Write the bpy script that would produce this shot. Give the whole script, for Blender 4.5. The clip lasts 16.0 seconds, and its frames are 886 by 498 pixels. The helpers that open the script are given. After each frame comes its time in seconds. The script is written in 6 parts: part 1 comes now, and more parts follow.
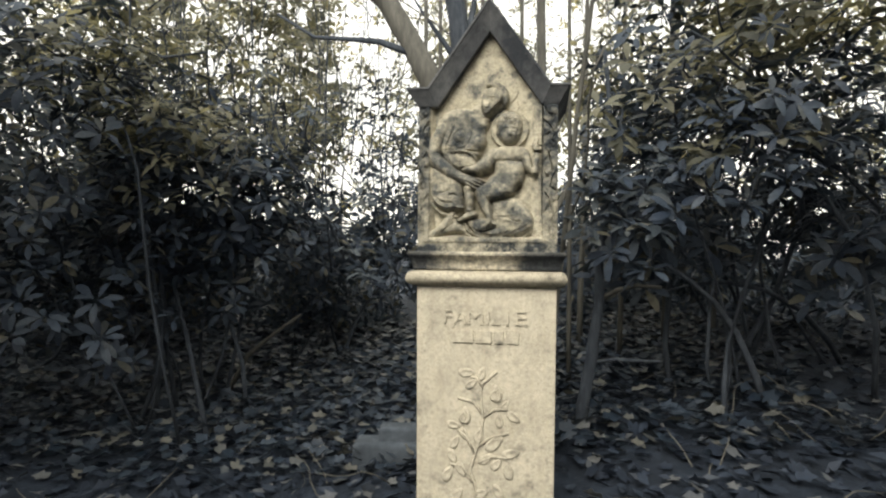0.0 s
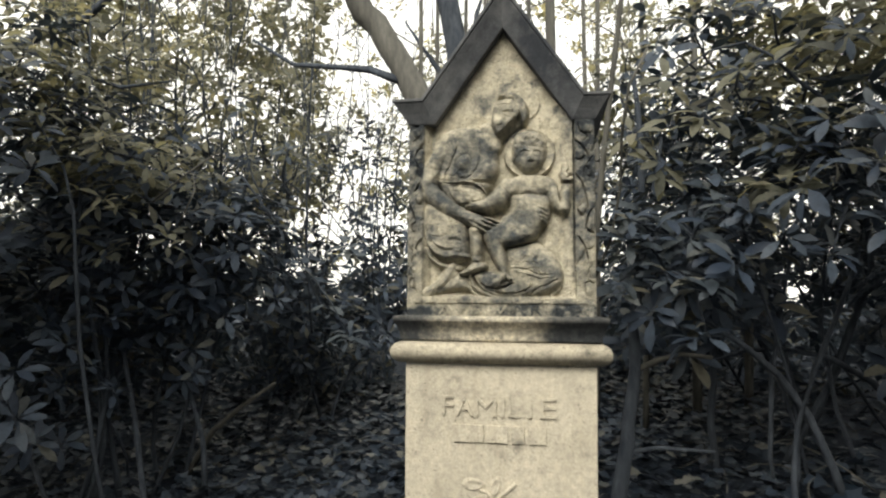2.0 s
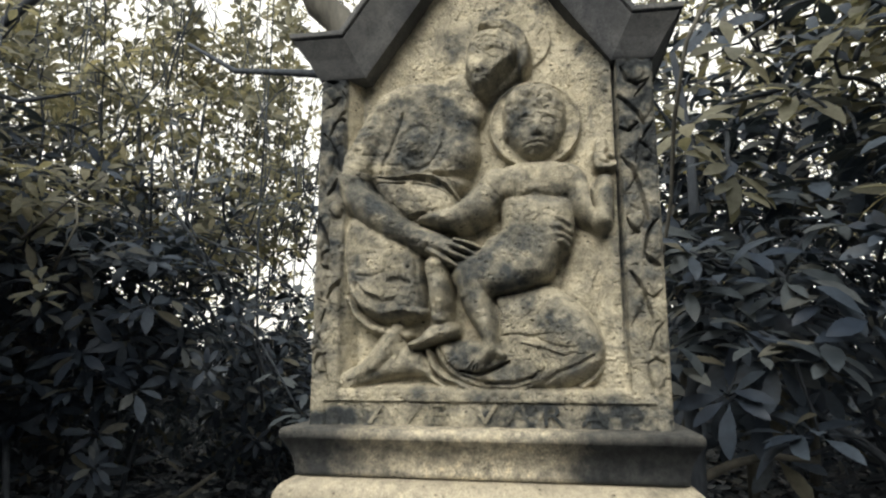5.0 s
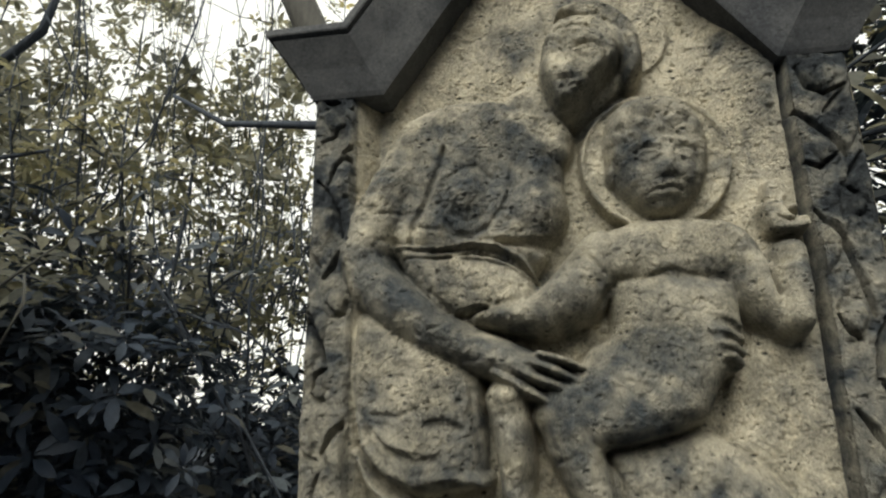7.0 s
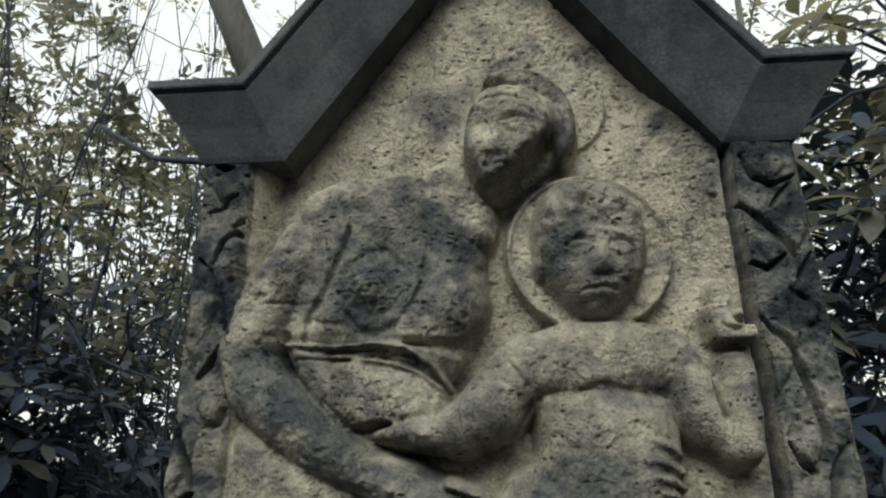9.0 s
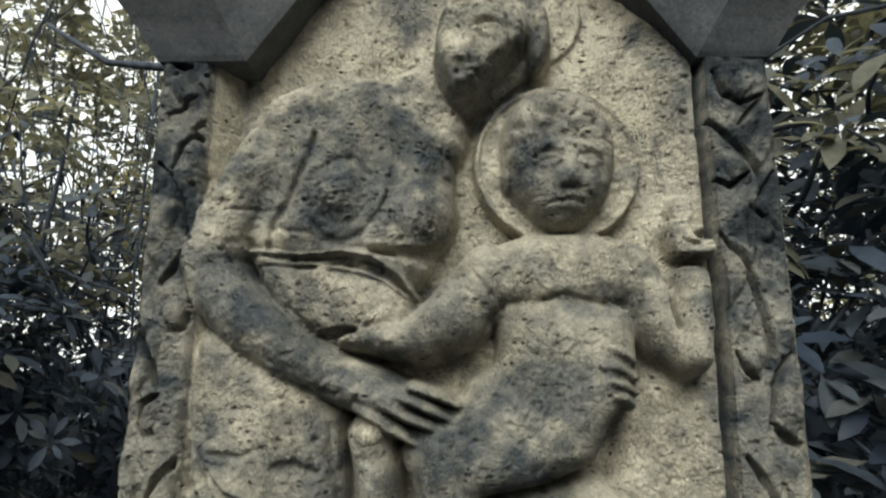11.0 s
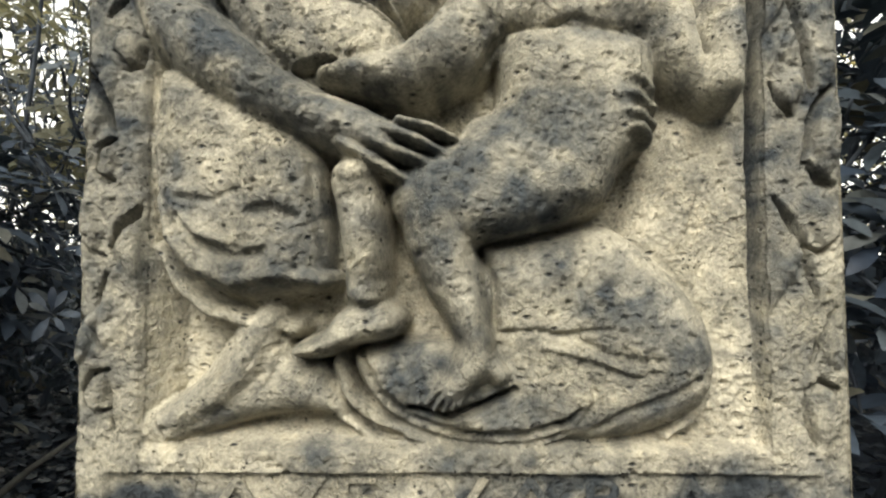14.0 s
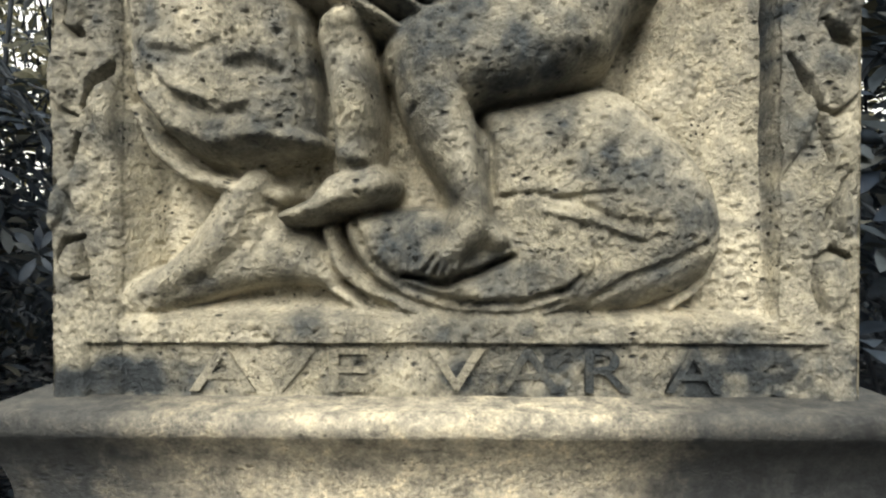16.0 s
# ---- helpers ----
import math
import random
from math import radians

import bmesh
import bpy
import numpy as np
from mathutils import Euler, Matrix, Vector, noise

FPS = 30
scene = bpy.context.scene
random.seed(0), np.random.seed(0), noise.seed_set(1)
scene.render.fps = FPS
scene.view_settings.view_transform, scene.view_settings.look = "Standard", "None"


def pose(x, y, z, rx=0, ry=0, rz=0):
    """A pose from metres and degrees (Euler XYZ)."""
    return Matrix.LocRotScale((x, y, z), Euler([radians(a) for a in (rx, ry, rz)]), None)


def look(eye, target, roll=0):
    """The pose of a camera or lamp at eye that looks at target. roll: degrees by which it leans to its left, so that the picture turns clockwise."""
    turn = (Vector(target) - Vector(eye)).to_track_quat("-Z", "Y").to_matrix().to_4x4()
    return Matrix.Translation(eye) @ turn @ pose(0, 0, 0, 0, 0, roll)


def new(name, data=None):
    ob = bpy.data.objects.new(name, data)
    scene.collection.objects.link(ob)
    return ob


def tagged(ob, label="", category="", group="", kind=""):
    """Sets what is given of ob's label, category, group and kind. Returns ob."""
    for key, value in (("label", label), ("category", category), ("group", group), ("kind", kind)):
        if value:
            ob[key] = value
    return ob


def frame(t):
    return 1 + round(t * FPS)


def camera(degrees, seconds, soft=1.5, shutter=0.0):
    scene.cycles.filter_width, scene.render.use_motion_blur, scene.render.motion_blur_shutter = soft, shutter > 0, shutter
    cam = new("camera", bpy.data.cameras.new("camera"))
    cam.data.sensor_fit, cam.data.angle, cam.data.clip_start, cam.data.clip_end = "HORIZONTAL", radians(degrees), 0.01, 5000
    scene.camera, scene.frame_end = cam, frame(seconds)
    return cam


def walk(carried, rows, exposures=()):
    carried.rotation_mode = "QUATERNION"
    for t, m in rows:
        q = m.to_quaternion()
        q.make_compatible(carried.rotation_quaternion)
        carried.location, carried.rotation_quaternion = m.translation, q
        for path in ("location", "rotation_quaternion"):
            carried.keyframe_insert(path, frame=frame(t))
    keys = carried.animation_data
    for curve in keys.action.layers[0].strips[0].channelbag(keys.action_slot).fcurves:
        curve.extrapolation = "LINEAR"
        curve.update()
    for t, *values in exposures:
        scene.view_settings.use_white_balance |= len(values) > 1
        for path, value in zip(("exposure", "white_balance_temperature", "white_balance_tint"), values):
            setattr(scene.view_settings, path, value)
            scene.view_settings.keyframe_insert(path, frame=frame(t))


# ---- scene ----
cam = camera(71.0, 16.0, 2.2, 0.4)
PATH = [
    (0, (0.201, -2.214, 1.359), (-0.117, -0.24, 1.378), 0.6),
    (0.5, (0.193, -2.098, 1.326), (-0.121, -0.123, 1.361), 0.6),
    (1, (0.204, -1.931, 1.375), (-0.106, 0.042, 1.481), 0.6),
    (1.5, (0.186, -1.833, 1.382), (-0.123, 0.138, 1.523), 0.6),
    (2, (0.105, -1.65, 1.392), (-0.202, 0.317, 1.581), 0.6),
    (2.5, (0.066, -1.545, 1.414), (-0.232, 0.422, 1.622), 0.8),
    (3, (0.069, -1.386, 1.384), (-0.229, 0.581, 1.591), 0.9),
    (3.5, (0.093, -1.214, 1.431), (-0.195, 0.742, 1.732), 0.8),
    (4, (0.09, -1.105, 1.42), (-0.193, 0.846, 1.76), 0.5),
    (6.3, (0.067, -0.625, 1.536), (-0.283, 1.294, 1.979), 0.1),
    (6.5, (0.046, -0.604, 1.541), (-0.293, 1.31, 2.011), -0.1),
    (7, (-0.03, -0.544, 1.576), (-0.343, 1.355, 2.119), -0.6),
    (7.5, (-0.018, -0.509, 1.612), (-0.235, 1.388, 2.207), -1.1),
    (8, (0.003, -0.484, 1.636), (-0.176, 1.401, 2.282), -0.9),
    (8.2, (-0.001, -0.475, 1.64), (-0.181, 1.404, 2.299), -0.7),
    (10.5, (-0.005, -0.481, 1.648), (-0.057, 1.452, 2.162), 0.2),
    (11, (-0.003, -0.472, 1.638), (-0.05, 1.485, 2.046), 0.2),
    (11.5, (0.0, -0.453, 1.613), (-0.045, 1.514, 1.971), 0.1),
    (12, (-0.002, -0.44, 1.596), (-0.049, 1.537, 1.89), 0.0),
    (12.5, (-0.004, -0.428, 1.578), (-0.052, 1.558, 1.806), -0.1),
    (13, (-0.002, -0.418, 1.56), (-0.048, 1.572, 1.747), -0.2),
    (13.5, (-0.003, -0.414, 1.546), (-0.05, 1.581, 1.685), -0.1),
    (14, (0.0, -0.405, 1.528), (-0.047, 1.591, 1.639), -0.1),
    (14.5, (0.0, -0.397, 1.511), (-0.044, 1.601, 1.583), -0.1),
    (15, (0.001, -0.389, 1.493), (-0.033, 1.61, 1.537), 0.0),
    (15.5, (0.0, -0.382, 1.476), (-0.027, 1.618, 1.49), 0.0),
    (16, (-0.002, -0.382, 1.468), (-0.025, 1.618, 1.45), 0.1),
]
walk(cam, [(t, look(eye, target, roll)) for t, eye, target, roll in PATH],
     [(0, 0.85, 6350, 9), (2, 0.8, 6350, 9), (4, 0.67, 6350, 9), (6.5, 0.45, 6250, 8), (7, 0.28, 6200, 7), (8, -0.1, 5850, 6), (9.2, 0.02, 5750, 6),
      (10.5, 0.3, 5800, 6), (11, 0.52, 5850, 6), (11.5, 0.7, 5950, 7), (12.5, 1.05, 6200, 8), (14.5, 1.17, 6250, 8), (16, 1.1, 6300, 8)])

# ---- world, sun and exposure ----
SUN_EL, SUN_AZ = 37.0, 190.0          # degrees; azimuth from +y towards +x
world = bpy.data.worlds.new("world")
scene.world = world
world.use_nodes = True
wn = world.node_tree
sky = wn.nodes.new("ShaderNodeTexSky")
sky.sky_type = "NISHITA"
sky.sun_disc = False
sky.sun_elevation = radians(SUN_EL)
sky.sun_rotation = radians(SUN_AZ)
sky.air_density, sky.dust_density, sky.ozone_density = 1.0, 4.0, 1.0
veil = wn.nodes.new("ShaderNodeMix")          # thin bright cloud over the sky
veil.data_type = "RGBA"
veil.inputs[0].default_value = 0.8
veil.inputs[7].default_value = (12.8, 12.2, 10.6, 1)
wn.links.new(sky.outputs[0], veil.inputs[6])
wn.links.new(veil.outputs[2], wn.nodes["Background"].inputs[0])
wn.nodes["Background"].inputs[1].default_value = 0.105
sun = new("sun", bpy.data.lights.new("sun", "SUN"))
sun.data.energy, sun.data.angle, sun.data.color = 3.3, radians(42), (1.0, 0.93, 0.8)
a, e = radians(SUN_AZ), radians(SUN_EL)
sun.matrix_world = look((8 * math.sin(a) * math.cos(e), 8 * math.cos(a) * math.cos(e), 8 * math.sin(e)), (0, 0, 0))


# ---- materials ----
def material(name):
    m = bpy.data.materials.new(name)
    m.use_nodes = True
    return m, m.node_tree.nodes, m.node_tree.links, m.node_tree.nodes["Principled BSDF"]


def ramp(nodes, links, fac, stops):
    r = nodes.new("ShaderNodeValToRGB")
    while len(r.color_ramp.elements) < len(stops):
        r.color_ramp.elements.new(0.5)
    for el, (p, c) in zip(r.color_ramp.elements, stops):
        el.position, el.color = p, (*c, 1) if len(c) == 3 else c
    links.new(fac, r.inputs[0])
    return r.outputs[0]


def noise_tex(nodes, links, coord, scale, detail=5, rough=0.6):
    n = nodes.new("ShaderNodeTexNoise")
    n.inputs["Scale"].default_value, n.inputs["Detail"].default_value, n.inputs["Roughness"].default_value = scale, detail, rough
    links.new(coord, n.inputs["Vector"])
    return n.outputs["Fac"]


def mix(nodes, links, fac, c1, c2, mode="MIX"):
    m = nodes.new("ShaderNodeMix")
    m.data_type, m.blend_type = "RGBA", mode
    for sock, v in ((m.inputs[0], fac), (m.inputs[6], c1), (m.inputs[7], c2)):
        if isinstance(v, bpy.types.NodeSocket):
            links.new(v, sock)
        elif isinstance(v, (int, float)):
            sock.default_value = v
        else:
            sock.default_value = (*v, 1)
    return m.outputs[2]


def stone(name, pale, mid, dark, stain=(0.42, 0.62), pits=0.5, bump=0.35, patina=0.0, speck=1.0):
    """Weathered porous limestone: two tones, lichen-dark stains, pits."""
    m, n, l, p = material(name)
    co = n.new("ShaderNodeNewGeometry").outputs["Position"]
    tone = ramp(n, l, noise_tex(n, l, co, 9, 6), [(0.35, mid), (0.62, pale)])
    grime = ramp(n, l, noise_tex(n, l, co, 14, 8, 0.72), [(stain[0], (1, 1, 1)), (stain[1], (0, 0, 0))])
    big = ramp(n, l, noise_tex(n, l, co, 4.2, 3), [(0.42, (0, 0, 0)), (0.62, (1, 1, 1))])
    grime = mix(n, l, 1.0, grime, big, "MULTIPLY")
    col = mix(n, l, grime, tone, dark)
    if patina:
        # grey lichen skin and painted shade on the carved front, broken up finely
        lichen_shade_mask = n.new("ShaderNodeAttribute")
        lichen_shade_mask.attribute_name = "lichen_shade"
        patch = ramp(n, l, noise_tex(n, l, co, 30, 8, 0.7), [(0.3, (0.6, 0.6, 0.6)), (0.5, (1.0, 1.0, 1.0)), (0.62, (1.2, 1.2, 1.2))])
        skin = mix(n, l, 1.0, patch, lichen_shade_mask.outputs["Fac"], "MULTIPLY")
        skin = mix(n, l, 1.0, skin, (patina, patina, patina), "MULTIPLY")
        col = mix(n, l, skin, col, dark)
        algae_and_shade = ramp(n, l, lichen_shade_mask.outputs["Fac"], [(0.86, (0, 0, 0)), (1.0, (0.85, 0.85, 0.85))])      # near-black: stained band, and shade painted in the groove
        col = mix(n, l, algae_and_shade, col, (0.026, 0.031, 0.037))
    col = mix(n, l, speck, col, ramp(n, l, noise_tex(n, l, co, 65, 7, 0.75), [(0.34, (0.5, 0.51, 0.53)), (0.49, (1, 1, 1)), (0.66, (1.3, 1.27, 1.2))]), "MULTIPLY")
    lichen_shade = ramp(n, l, noise_tex(n, l, co, 115, 6, 0.72), [(0.58, (0, 0, 0)), (0.67, (0.8 * speck, 0.8 * speck, 0.8 * speck))])
    col = mix(n, l, mix(n, l, 1.0, lichen_shade, ramp(n, l, noise_tex(n, l, co, 21, 4), [(0.42, (0.15, 0.15, 0.15)), (0.6, (1, 1, 1))]), "MULTIPLY"), col, tuple(c * 0.75 for c in dark))
    # crumbling crust: pitted and knobbly in patches, hollows darkened, knobs lightened
    crust = ramp(n, l, noise_tex(n, l, co, 330, 4, 0.7), [(0.34, (0, 0, 0)), (0.66, (1, 1, 1))])
    scab = ramp(n, l, noise_tex(n, l, co, 24, 4), [(0.4, (0.25, 0.25, 0.25)), (0.6, (1, 1, 1))])
    crumb = mix(n, l, 1.0, scab, (speck, speck, speck), "MULTIPLY")
    toned = mix(n, l, 1.0, col, ramp(n, l, crust, [(0.0, (0.45, 0.46, 0.49)), (0.3, (0.95, 0.95, 0.95)), (0.6, (1.1, 1.1, 1.08)), (1.0, (1.5, 1.47, 1.4))]), "MULTIPLY")
    col = mix(n, l, crumb, col, toned)
    grain = noise_tex(n, l, co, 420, 3, 0.7)
    col = mix(n, l, 1.0, col, ramp(n, l, grain, [(0.3, (0.72, 0.72, 0.72)), (0.7, (1.12, 1.12, 1.12))]), "MULTIPLY")
    v = n.new("ShaderNodeTexVoronoi")
    v.inputs["Scale"].default_value = 120
    squash = n.new("ShaderNodeMapping")
    squash.inputs["Scale"].default_value = (0.7, 1, 1.3)
    l.new(co, squash.inputs[0])
    l.new(squash.outputs[0], v.inputs["Vector"])
    where = ramp(n, l, noise_tex(n, l, co, 38, 4), [(0.5, (0, 0, 0)), (0.6, (1, 1, 1))])
    hole = ramp(n, l, v.outputs["Distance"], [(0.1, (1, 1, 1)), (0.3, (0, 0, 0))])
    hole = mix(n, l, 1.0, hole, where, "MULTIPLY")
    v2 = n.new("ShaderNodeTexVoronoi")
    v2.inputs["Scale"].default_value = 330
    l.new(co, v2.inputs["Vector"])
    where2 = ramp(n, l, noise_tex(n, l, co, 60, 4), [(0.58, (0, 0, 0)), (0.66, (1, 1, 1))])
    hole2 = mix(n, l, 1.0, ramp(n, l, v2.outputs["Distance"], [(0.15, (1, 1, 1)), (0.35, (0, 0, 0))]), where2, "MULTIPLY")
    hole = mix(n, l, 1.0, hole, hole2, "LIGHTEN")
    hole_f = mix(n, l, 1.0, hole, (pits, pits, pits), "MULTIPLY")
    col = mix(n, l, hole_f, col, tuple(c * 0.3 for c in dark))
    l.new(col, p.inputs["Base Color"])
    p.inputs["Roughness"].default_value = 0.92
    p.inputs["Specular IOR Level"].default_value = 0.25
    h = mix(n, l, 0.5, grain, noise_tex(n, l, co, 110, 5, 0.7))
    h = mix(n, l, mix(n, l, 1.0, crumb, (0.6, 0.6, 0.6), "MULTIPLY"), h, crust)
    h = mix(n, l, hole, h, (0, 0, 0))
    b = n.new("ShaderNodeBump")
    b.inputs["Strength"].default_value, b.inputs["Distance"].default_value = bump, 0.003
    l.new(h, b.inputs["Height"])
    l.new(b.outputs[0], p.inputs["Normal"])
    return m


def leafy(name, dark, pale, rough=0.42, lit=0.18, yellow=(0.2, 0.17, 0.08)):
    """Leathery leaf: tone differs from leaf to leaf, a little light shows through."""
    m, n, l, p = material(name)
    g = n.new("ShaderNodeNewGeometry")
    col = ramp(n, l, g.outputs["Random Per Island"], [(0.0, dark), (0.8, pale), (0.97, yellow)])
    co = g.outputs["Position"]
    blotch = ramp(n, l, noise_tex(n, l, co, 60, 4), [(0.3, (0.75, 0.75, 0.75)), (0.7, (1.15, 1.15, 1.15))])
    col = mix(n, l, 1.0, col, blotch, "MULTIPLY")
    l.new(col, p.inputs["Base Color"])
    p.inputs["Roughness"].default_value = rough
    p.inputs["Specular IOR Level"].default_value = 0.26
    t = n.new("ShaderNodeBsdfTranslucent")
    l.new(mix(n, l, 1.0, col, (1.5, 1.4, 1.0), "MULTIPLY"), t.inputs[0])
    s = n.new("ShaderNodeMixShader")
    s.inputs[0].default_value = lit
    l.new(p.outputs[0], s.inputs[1])
    l.new(t.outputs[0], s.inputs[2])
    l.new(s.outputs[0], n["Material Output"].inputs[0])
    return m


def plain_noise(name, c1, c2, scale, rough=0.9, bump=0.3, dist=0.01, stretch=(1, 1, 1)):
    m, n, l, p = material(name)
    co = n.new("ShaderNodeNewGeometry").outputs["Position"]
    mp = n.new("ShaderNodeMapping")
    mp.inputs["Scale"].default_value = stretch
    l.new(co, mp.inputs[0])
    f = noise_tex(n, l, mp.outputs[0], scale, 8, 0.65)
    f2 = noise_tex(n, l, mp.outputs[0], scale * 0.15, 3)
    col = mix(n, l, ramp(n, l, f, [(0.3, (0, 0, 0)), (0.7, (1, 1, 1))]), c1, c2)
    col = mix(n, l, 1.0, col, ramp(n, l, f2, [(0.3, (0.6, 0.6, 0.6)), (0.7, (1.2, 1.2, 1.2))]), "MULTIPLY")
    l.new(col, p.inputs["Base Color"])
    p.inputs["Roughness"].default_value = rough
    p.inputs["Specular IOR Level"].default_value = 0.25
    b = n.new("ShaderNodeBump")
    b.inputs["Strength"].default_value, b.inputs["Distance"].default_value = bump, dist
    l.new(f, b.inputs["Height"])
    l.new(b.outputs[0], p.inputs["Normal"])
    return m


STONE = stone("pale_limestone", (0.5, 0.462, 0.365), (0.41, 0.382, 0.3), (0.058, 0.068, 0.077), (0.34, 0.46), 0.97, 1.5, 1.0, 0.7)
SHAFT_STONE = stone("shaft_limestone", (0.5, 0.46, 0.375), (0.42, 0.388, 0.315), (0.2, 0.19, 0.16), (0.36, 0.5), 0.85, 0.6, 0.0, 0.45)
n, l = SHAFT_STONE.node_tree.nodes, SHAFT_STONE.node_tree.links
p = n["Principled BSDF"]
was = p.inputs["Base Color"].links[0].from_socket
fall = n.new("ShaderNodeMapping")
fall.inputs["Scale"].default_value = (22, 22, 3.5)
l.new(n.new("ShaderNodeNewGeometry").outputs["Position"], fall.inputs[0])
drip = ramp(n, l, noise_tex(n, l, fall.outputs[0], 1.0, 4, 0.6), [(0.5, (1, 1, 1)), (0.72, (0.87, 0.86, 0.84))])
l.new(mix(n, l, 1.0, was, drip, "MULTIPLY"), p.inputs["Base Color"])
MOULD_STONE = stone("mottled_limestone", (0.46, 0.42, 0.335), (0.36, 0.33, 0.265), (0.1, 0.1, 0.09), (0.42, 0.56), 0.95, 0.7, 0.0, 0.6)
DARK_STONE = stone("blackened_limestone", (0.12, 0.124, 0.129), (0.072, 0.076, 0.083), (0.032, 0.036, 0.044), (0.45, 0.7), 0.3, 0.3, 0.0, 0.5)
LEDGE_STONE = stone("streaked_limestone", (0.46, 0.425, 0.345), (0.385, 0.355, 0.29), (0.16, 0.15, 0.125), (0.4, 0.52), 0.7, 0.6)
n, l = LEDGE_STONE.node_tree.nodes, LEDGE_STONE.node_tree.links
p = n["Principled BSDF"]
was = p.inputs["Base Color"].links[0].from_socket
co = n.new("ShaderNodeNewGeometry").outputs["Position"]
sep = n.new("ShaderNodeSeparateXYZ")
l.new(co, sep.inputs[0])
off = n.new("ShaderNodeMath")          # run-off stains towards both ends
off.operation = "ABSOLUTE"
l.new(sep.outputs[0], off.inputs[0])
wob = n.new("ShaderNodeMath")
wob.operation = "MULTIPLY_ADD"
l.new(noise_tex(n, l, co, 14, 5), wob.inputs[0])
wob.inputs[1].default_value = 0.22
l.new(off.outputs[0], wob.inputs[2])
washed = n.new("ShaderNodeMapRange")
washed.inputs[1].default_value, washed.inputs[2].default_value, washed.inputs[3].default_value, washed.inputs[4].default_value = 1.356, 1.364, 1.0, 0.9
l.new(sep.outputs[2], washed.inputs[0])
skew = n.new("ShaderNodeMath")
skew.operation = "MULTIPLY_ADD"
l.new(sep.outputs[0], skew.inputs[0])
skew.inputs[1].default_value = 0.15
l.new(wob.outputs[0], skew.inputs[2])
blot = ramp(n, l, skew.outputs[0], [(0.2, (0, 0, 0)), (0.235, (0.35, 0.35, 0.35)), (0.3, (0.97, 0.97, 0.97))])
brim = n.new("ShaderNodeMapRange")          # grime over the lip, and painted shade under it
wave = n.new("ShaderNodeMath")
wave.operation = "MULTIPLY_ADD"
l.new(noise_tex(n, l, co, 22, 5), wave.inputs[0])
wave.inputs[1].default_value = 0.03
l.new(sep.outputs[2], wave.inputs[2])
brim.inputs[1].default_value, brim.inputs[2].default_value, brim.inputs[4].default_value = 1.366, 1.376, 0.2
l.new(wave.outputs[0], brim.inputs[0])
toned = mix(n, l, brim.outputs[0], was, (0.11, 0.112, 0.105))
final = mix(n, l, mix(n, l, 1.0, blot, washed.outputs[0], "MULTIPLY"), toned, (0.028, 0.033, 0.04))
final = mix(n, l, 1.0, final, ramp(n, l, noise_tex(n, l, co, 48, 7, 0.75), [(0.36, (0.55, 0.56, 0.58)), (0.5, (1, 1, 1)), (0.64, (1.55, 1.5, 1.4))]), "MULTIPLY")
l.new(final, p.inputs["Base Color"])
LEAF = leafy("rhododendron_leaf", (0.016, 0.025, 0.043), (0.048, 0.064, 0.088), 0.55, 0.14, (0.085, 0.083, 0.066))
# mid, thin and olive leaves: daylight and sky glow painted as paler colour
LEAF_MID = leafy("rhododendron_leaf_lightened", (0.034, 0.046, 0.062), (0.08, 0.095, 0.108), 0.5, 0.25, (0.13, 0.125, 0.1))
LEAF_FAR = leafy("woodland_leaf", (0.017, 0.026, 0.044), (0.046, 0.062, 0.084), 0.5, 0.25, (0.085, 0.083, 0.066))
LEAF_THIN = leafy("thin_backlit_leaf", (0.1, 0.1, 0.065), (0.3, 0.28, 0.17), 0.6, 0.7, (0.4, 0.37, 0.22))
LEAF_OLIVE = leafy("olive_leaf_lightened", (0.065, 0.07, 0.062), (0.2, 0.2, 0.155), 0.5, 0.5, (0.2, 0.19, 0.135))
# navy tint of the shade is put into litter, ivy and soil colours
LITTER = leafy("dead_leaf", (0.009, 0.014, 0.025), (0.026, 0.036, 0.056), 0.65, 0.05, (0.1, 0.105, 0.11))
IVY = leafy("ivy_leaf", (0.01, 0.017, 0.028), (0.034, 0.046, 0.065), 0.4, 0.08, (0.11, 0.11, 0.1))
BARK = plain_noise("bark", (0.02, 0.026, 0.037), (0.06, 0.07, 0.085), 40, 0.9, 0.5, 0.01, (1, 1, 0.25))
PALE_BARK = plain_noise("pale_bark", (0.06, 0.06, 0.057), (0.12, 0.117, 0.102), 45, 0.85, 0.4, 0.006, (1, 1, 0.2))
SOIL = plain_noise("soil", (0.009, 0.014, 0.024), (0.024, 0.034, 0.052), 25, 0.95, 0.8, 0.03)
GREY_STONE = plain_noise("mossy_grey_stone", (0.04, 0.05, 0.064), (0.08, 0.094, 0.112), 30, 0.9, 0.4, 0.006)


# ---- building helpers ----
def mesh_of(name, verts, faces, mat, smooth=True):
    me = bpy.data.meshes.new(name)
    me.from_pydata([tuple(v) for v in verts], [], [tuple(f) for f in faces])
    if smooth:
        me.polygons.foreach_set("use_smooth", [True] * len(me.polygons))
    me.materials.append(mat)
    me.update()
    return me


def part(name, verts, faces, mat, parent, label="", smooth=True):
    ob = new(name, mesh_of(name, verts, faces, mat, smooth))
    ob.parent = parent
    if label:
        tagged(ob, label)
    return ob


